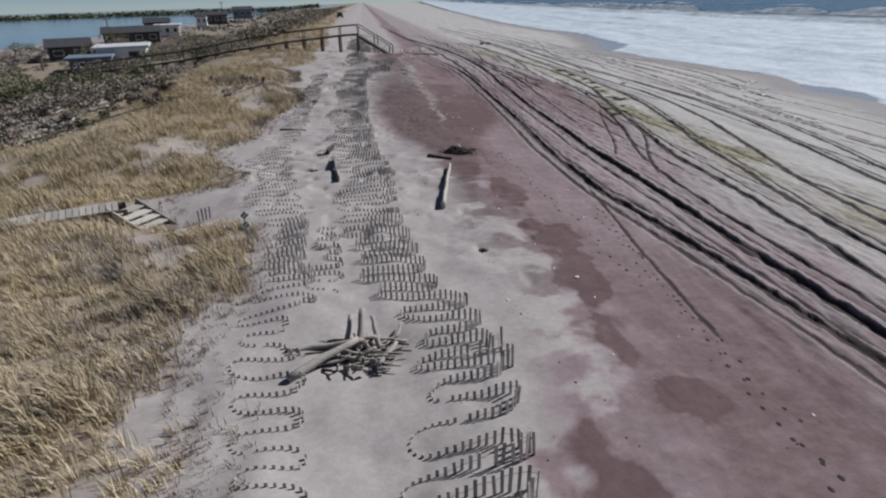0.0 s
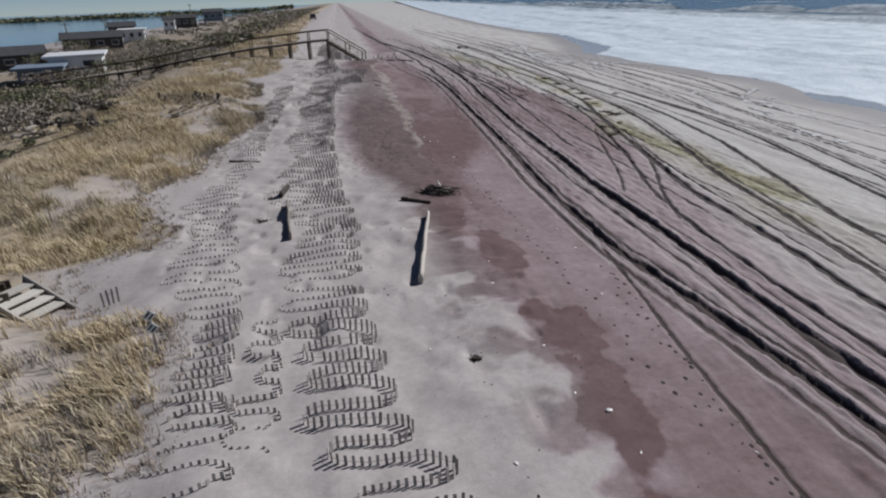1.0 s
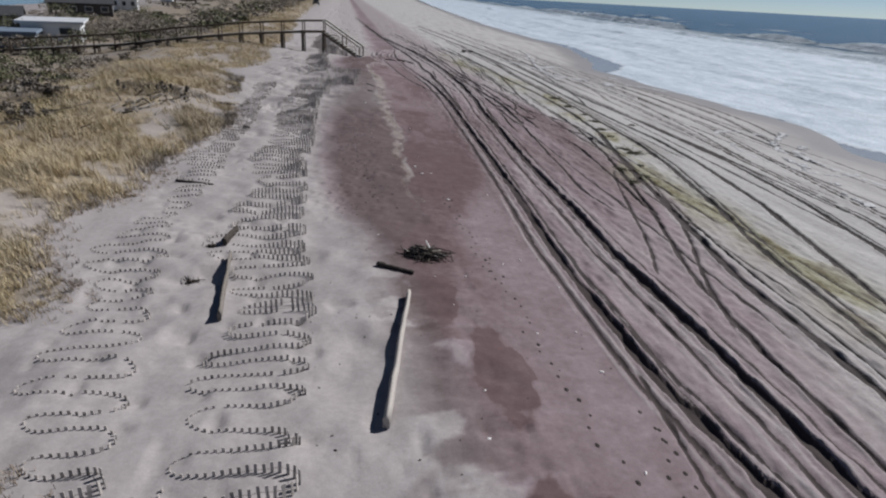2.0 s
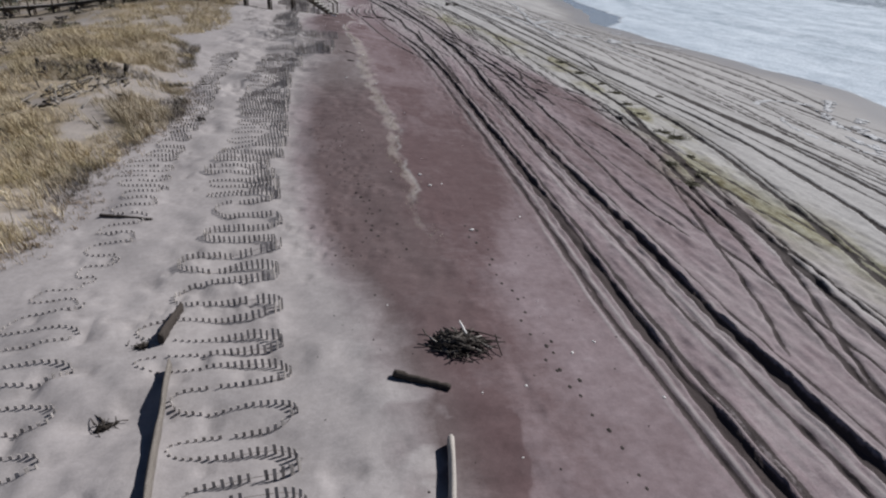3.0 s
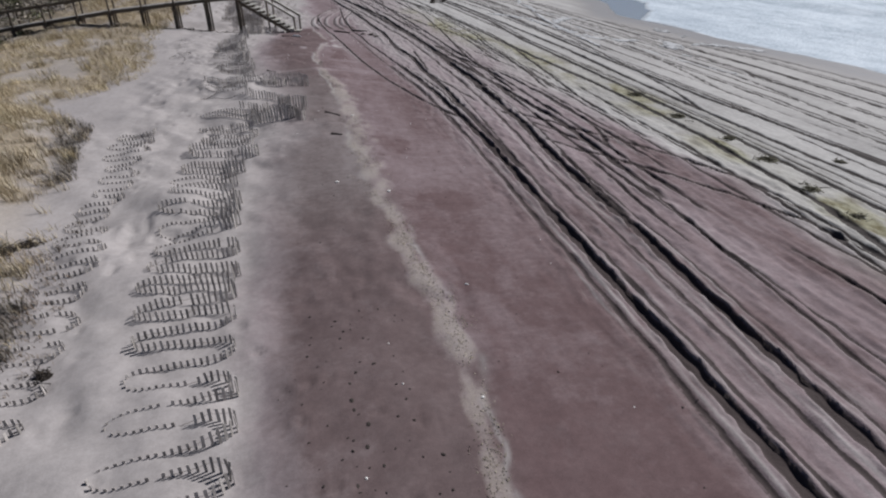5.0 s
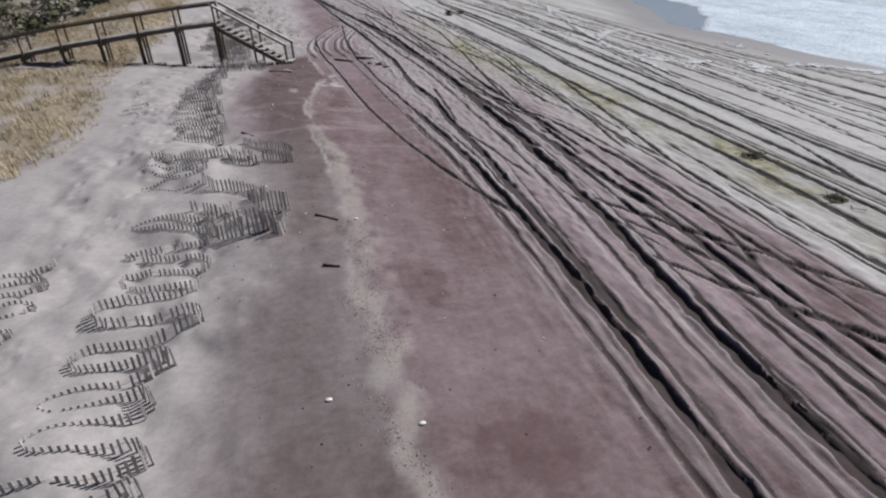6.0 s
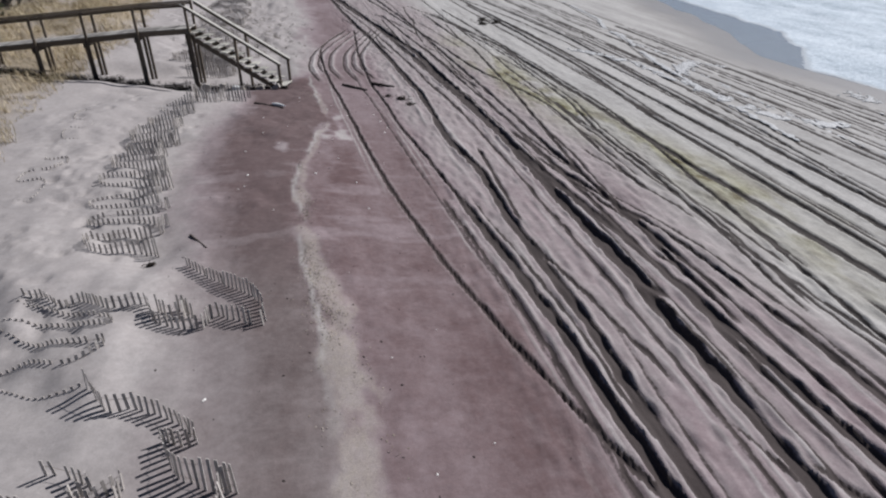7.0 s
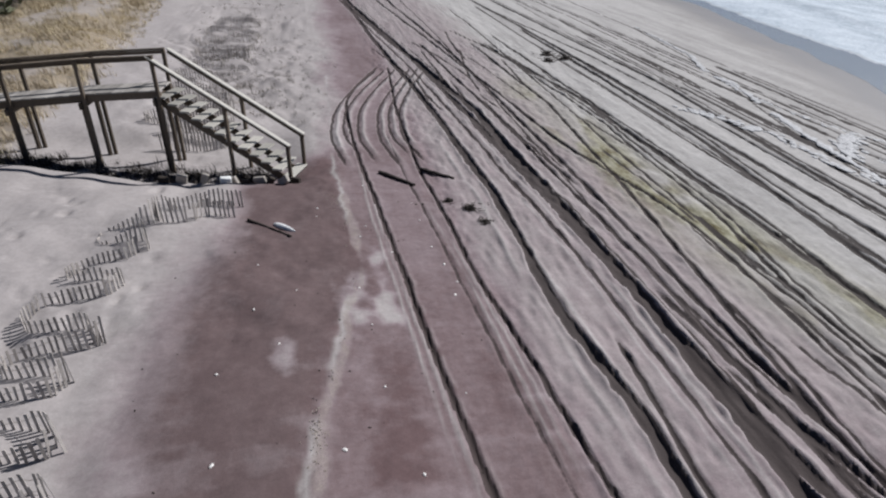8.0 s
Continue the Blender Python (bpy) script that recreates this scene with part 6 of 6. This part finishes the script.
def shrub(x, y, rx, ry, h, seed, material, label):
    rng = random.Random(seed)
    s = thing("shrub", label, "shrub", pose(x, y, gz(x, y) - 0.05), group="shrubs behind the dune")
    for _ in range(4):
        bm = bmesh.new()
        add_branch(bm, (rng.gauss(0, 0.1), rng.gauss(0, 0.1), -0.1), (rng.gauss(0, 0.4) * rx, rng.gauss(0, 0.4) * ry, h * rng.uniform(0.5, 0.8)), 0.05, 0.015, 5, 3, 0.05, rng)
        part("stem", bm, BARK, s)
    verts, faces = leaf_cloud(rng, rx, ry, h, 1000, 0.075 + 0.015 * rx)
    crown = mesh_object("crown", verts, faces, material)
    crown.parent = s


shrub_rng = random.Random(61)
GREEN, BROWN = "dense dark green evergreen shrub behind the dune", "leafless brown thicket shrub behind the dune"
for i in range(78):
    y = shrub_rng.uniform(30, 125)
    x = -14.8 - abs(shrub_rng.gauss(0, 1)) * (4 + 0.22 * (y - 25)) - 0.05 * (y - 30)
    if 62 < y < 76 and x > -40:
        continue
    green = shrub_rng.random() < 0.55
    big = shrub_rng.uniform(0.8, 1.7) * (1 + 0.006 * y)
    shrub(x, y, big * shrub_rng.uniform(0.9, 1.5), big, big * shrub_rng.uniform(0.75, 1.15), 700 + i, LEAF if green else SCRUB, GREEN if green else BROWN)


for i, (x, y) in enumerate(((-13.0, 35.2), (-12.0, 38.4), (-14.6, 37.0), (-11.2, 34.4), (-15.4, 33.2), (-13.6, 40.5))):
    shrub(x, y, 0.55, 0.5, 0.6, 900 + i, LEAF_BROWN, "small dark bush in dune grass")


def thicket(name, count, place, size, material, label, seed, leaves=70):
    rng = random.Random(seed)
    verts, faces = [], []
    for _ in range(count):
        x, y, r = place(rng)
        if 55 < y < 74 and x > -36:
            r *= 0.35
        if x < -17 and 30 < y < 160:
            r *= 0.7
        if -0.47 < math.atan2(x, y) < -0.28 and y < 92:
            r *= 0.6
        v, f = leaf_cloud(rng, r * 1.5, r * 1.3, r, leaves, size)
        k, z = len(verts), gz(x, y)
        verts += [p + Vector((x, y, z)) for p in v]
        faces += [tuple(i + k for i in q) for q in f]
    tagged(mesh_object(name, verts, faces, material), label, "thicket", kind="stuff")


def behind(rng):
    y = rng.uniform(2, 160)
    near_edge = 17 - 3.6 * float(ss(20, 30, y)) * (1 - float(ss(90, 110, y)))
    return -near_edge - rng.random() ** 1.2 * (14 + 0.33 * max(0, y - 20)), y, rng.uniform(0.4, 1.0)


def far_shore(rng):
    a, d = radians(rng.uniform(-46, -4)), rng.uniform(900, 1000)
    return d * math.sin(a), d * math.cos(a), rng.uniform(4.5, 6.5)


def along(rng):
    y = rng.uniform(85, 700)
    return -9 - 0.012 * y - abs(rng.gauss(0, 1)) * (5 + 0.06 * y), y, rng.uniform(0.5, 1.3) * (1 + 0.0012 * y)


thicket("thicket", 700, behind, 0.10, SCRUB, "low brown thicket filling the hollow behind the dune", 71, 150)
thicket("thicket", 170, behind, 0.11, LEAF, "low dark green thicket behind the dune", 72, 150)
thicket("thicket", 420, along, 0.3, SCRUB, "distant brown scrub along the dune ridge", 73)
thicket("thicket", 200, along, 0.35, LEAF, "distant dark green scrub along the dune ridge", 74)
thicket("far_woods", 420, far_shore, 2.0, LEAF, "dark wooded shore far behind the dunes", 75, 40)
blades("dune_grass", [(x, y, 0.9, 0.7, 10) for x, y in ((-5.5 - 0.01 * q - abs(shrub_rng.gauss(0, 1)) * (2.5 + 0.02 * q), q) for q in (110 + 300 * shrub_rng.random() ** 1.5 for _ in range(2600)))], GRASS, "distant straw-coloured grass on the dune ridge", "grass", 6)


# ---- houses ----
def house(az, dist, width, depth, eaves, floor, turn, walls, roof, style, label, windows=3):
    """A house seen along a bearing from the start of the walk."""
    x, y = 0.3 + dist * math.sin(radians(az)), -0.76 + dist * math.cos(radians(az))
    h = thing("house", label, "house", pose(x, y, 0, 0, 0, turn))
    base = min(floor, gz(x, y))
    tall = eaves - floor
    t = 0.2
    for sx, sy, px, py in ((width, t, 0, -depth / 2 + t / 2), (width, t, 0, depth / 2 - t / 2), (t, depth - 2 * t, -width / 2 + t / 2, 0), (t, depth - 2 * t, width / 2 - t / 2, 0)):
        part("wall", box((sx, sy, tall), Matrix.Translation((px, py, floor + tall / 2)), 0.01), walls, h)
    part("floor_deck", box((width + 0.6, depth + 0.6, 0.2), Matrix.Translation((0, 0, floor - 0.1))), BEAM, h)
    for sx in (-1, 1):
        for sy in (-1, 1):
            part("support_post", box((0.3, 0.3, floor - base + 1.0), Matrix.Translation((sx * (width / 2 - 0.3), sy * (depth / 2 - 0.3), (floor - 0.2 + base - 0.8) / 2))), BEAM, h)
    if style == "flat":
        part("roof", box((width + 0.9, depth + 0.9, 0.28), pose(0, 0, eaves + 0.14, 1.5, 0, 0), 0.03), roof, h)
    else:
        bm = bmesh.new()
        over, rise, th = 0.4, 0.22 * depth, 0.16
        prof = [(-depth / 2 - over, -0.1), (0, rise), (depth / 2 + over, -0.1), (depth / 2 + over, th - 0.1), (0, rise + th), (-depth / 2 - over, th - 0.1)]
        ends = [[bm.verts.new((sx * (width / 2 + over), py, eaves + pz)) for py, pz in prof] for sx in (-1, 1)]
        bm.faces.new(ends[0])
        bm.faces.new(list(reversed(ends[1])))
        for i in range(6):
            bm.faces.new((ends[0][i], ends[1][i], ends[1][(i + 1) % 6], ends[0][(i + 1) % 6]))
        bmesh.ops.recalc_face_normals(bm, faces=bm.faces[:])
        part("roof", bm, roof, h)
        for sx in (-1, 1):
            bm = bmesh.new()
            q = [bm.verts.new((sx * (width / 2 - d), py, eaves + pz)) for d in (0.05, 0.2) for py, pz in ((-depth / 2, 0), (depth / 2, 0), (0, rise - 0.02))]
            bm.faces.new(q[:3])
            bm.faces.new(q[3:])
            for i in range(3):
                bm.faces.new((q[i], q[(i + 1) % 3], q[3 + (i + 1) % 3], q[3 + i]))
            bmesh.ops.recalc_face_normals(bm, faces=bm.faces[:])
            part("gable", bm, walls, h)
    for i in range(windows):
        px = -width / 2 + width * (i + 0.5) / windows
        w = part("window", box((width / windows * 0.5, 0.08, tall * 0.42), Matrix.Translation((px, -depth / 2 - 0.02, floor + tall * 0.58)), 0.01), WHITE, h)
        part("pane", box((width / windows * 0.5 - 0.16, 0.03, tall * 0.42 - 0.16), Matrix.Translation((px, -depth / 2 - 0.065, floor + tall * 0.58))), GLASS, w)
    wx = width / 2
    for i in range(2):
        py = -depth / 4 + depth / 2 * i
        w = part("window", box((0.08, depth * 0.22, tall * 0.4), Matrix.Translation((wx + 0.02, py, floor + tall * 0.58)), 0.01), WHITE, h)
        part("pane", box((0.03, depth * 0.22 - 0.16, tall * 0.4 - 0.16), Matrix.Translation((wx + 0.065, py, floor + tall * 0.58))), GLASS, w)
    return h


house(-19.6, 92, 5.6, 4.6, 1.35, -0.6, 14, WHITE, ROOF_PALE, "flat", "low white beach house with flat pale roof", 2)
house(-22.0, 88, 4.2, 3.6, 0.5, -0.9, 14, CLAD_BLUE, CLAD_BLUE, "flat", "low blue-grey shed beside the white house", 1)
house(-23.2, 112, 5.4, 4.6, 0.9, -1.0, 20, CLAD_DARK, ROOF_DARK, "gable", "dark brown wooden beach house with gable roof", 2)
house(-18.6, 150, 10.5, 5.0, 1.3, -0.9, 16, CLAD_DARK, ROOF_DARK, "gable", "long dark shingled house behind the dune", 4)
house(-15.9, 170, 5.2, 4.5, 1.9, -0.5, 12, WHITE, ROOF_PALE, "flat", "white beach house among distant scrub", 3)
house(-16.6, 195, 6.0, 5.0, 2.2, -0.5, 12, CLAD_DARK, ROOF_DARK, "gable", "dark house among distant scrub", 3)
house(-13.2, 225, 3.2, 4.0, 2.9, 0.0, 10, WHITE, ROOF_DARK, "gable", "small white house with dark roof", 2)
house(-12.0, 250, 7.0, 5.0, 2.9, 0.0, 10, CLAD_DARK, ROOF_DARK, "gable", "dark distant house on the dune ridge", 3)
house(-9.9, 310, 8.0, 6.0, 4.0, 0.5, 8, CLAD_BLUE, ROOF_DARK, "gable", "grey distant house with raised roof", 3)


def utility_pole(az, dist, top):
    x, y = 0.3 + dist * math.sin(radians(az)), -0.76 + dist * math.cos(radians(az))
    p = thing("utility_pole", "thin dark utility pole beside the houses", "pole", pose(x, y, gz(x, y)), group="poles by the houses")
    h = top - gz(x, y)
    part("shaft", add_branch(bmesh.new(), (0, 0, -0.3), (0, 0, h), 0.13, 0.09, 8, 3, 0.0), BEAM, p)
    part("crossarm", box((1.6, 0.1, 0.1), Matrix.Translation((0, 0, h - 0.3)), 0.01), BEAM, p)


utility_pole(-25.3, 95, 1.0)
utility_pole(-20.2, 150, 4.3)
utility_pole(-17.6, 150, 4.6)
utility_pole(-11.5, 235, 7.2)


# ---- vehicle far along the beach ----
def pickup(x, y, turn):
    v = thing("pickup_truck", "dark off-road pickup parked far along the beach", "truck", pose(x, y, gz(x, y), 0, 0, turn))
    part("body", box((1.85, 4.6, 0.6), Matrix.Translation((0, 0, 0.78)), 0.08), PAINT_DARK, v)
    part("cab", box((1.7, 2.0, 0.75), Matrix.Translation((0, 0.2, 1.42)), 0.16), PAINT_DARK, v)
    part("windscreen", box((1.45, 0.03, 0.45), Matrix.Translation((0, -0.81, 1.5))), GLASS, v)
    part("bumper", box((1.9, 0.16, 0.22), Matrix.Translation((0, -2.35, 0.6)), 0.04), RUBBER, v)
    for sx in (-0.85, 0.85):
        for sy in (-1.45, 1.45):
            bm = bmesh.new()
            bmesh.ops.create_cone(bm, cap_ends=True, segments=20, radius1=0.4, radius2=0.4, depth=0.28, matrix=pose(sx, sy, 0.4, 0, 90, 0))
            w = part("wheel", bm, RUBBER, v)
            bm = bmesh.new()
            bmesh.ops.create_cone(bm, cap_ends=True, segments=14, radius1=0.22, radius2=0.2, depth=0.30, matrix=pose(sx * 1.02, sy, 0.4, 0, 90, 0))
            part("rim", bm, ROOF_PALE, w)
        part("tail_light", box((0.18, 0.04, 0.16), Matrix.Translation((sx * 0.9, -2.31, 0.92)), 0.01), BLACK, v)


pickup(-7.5, 225, 4)
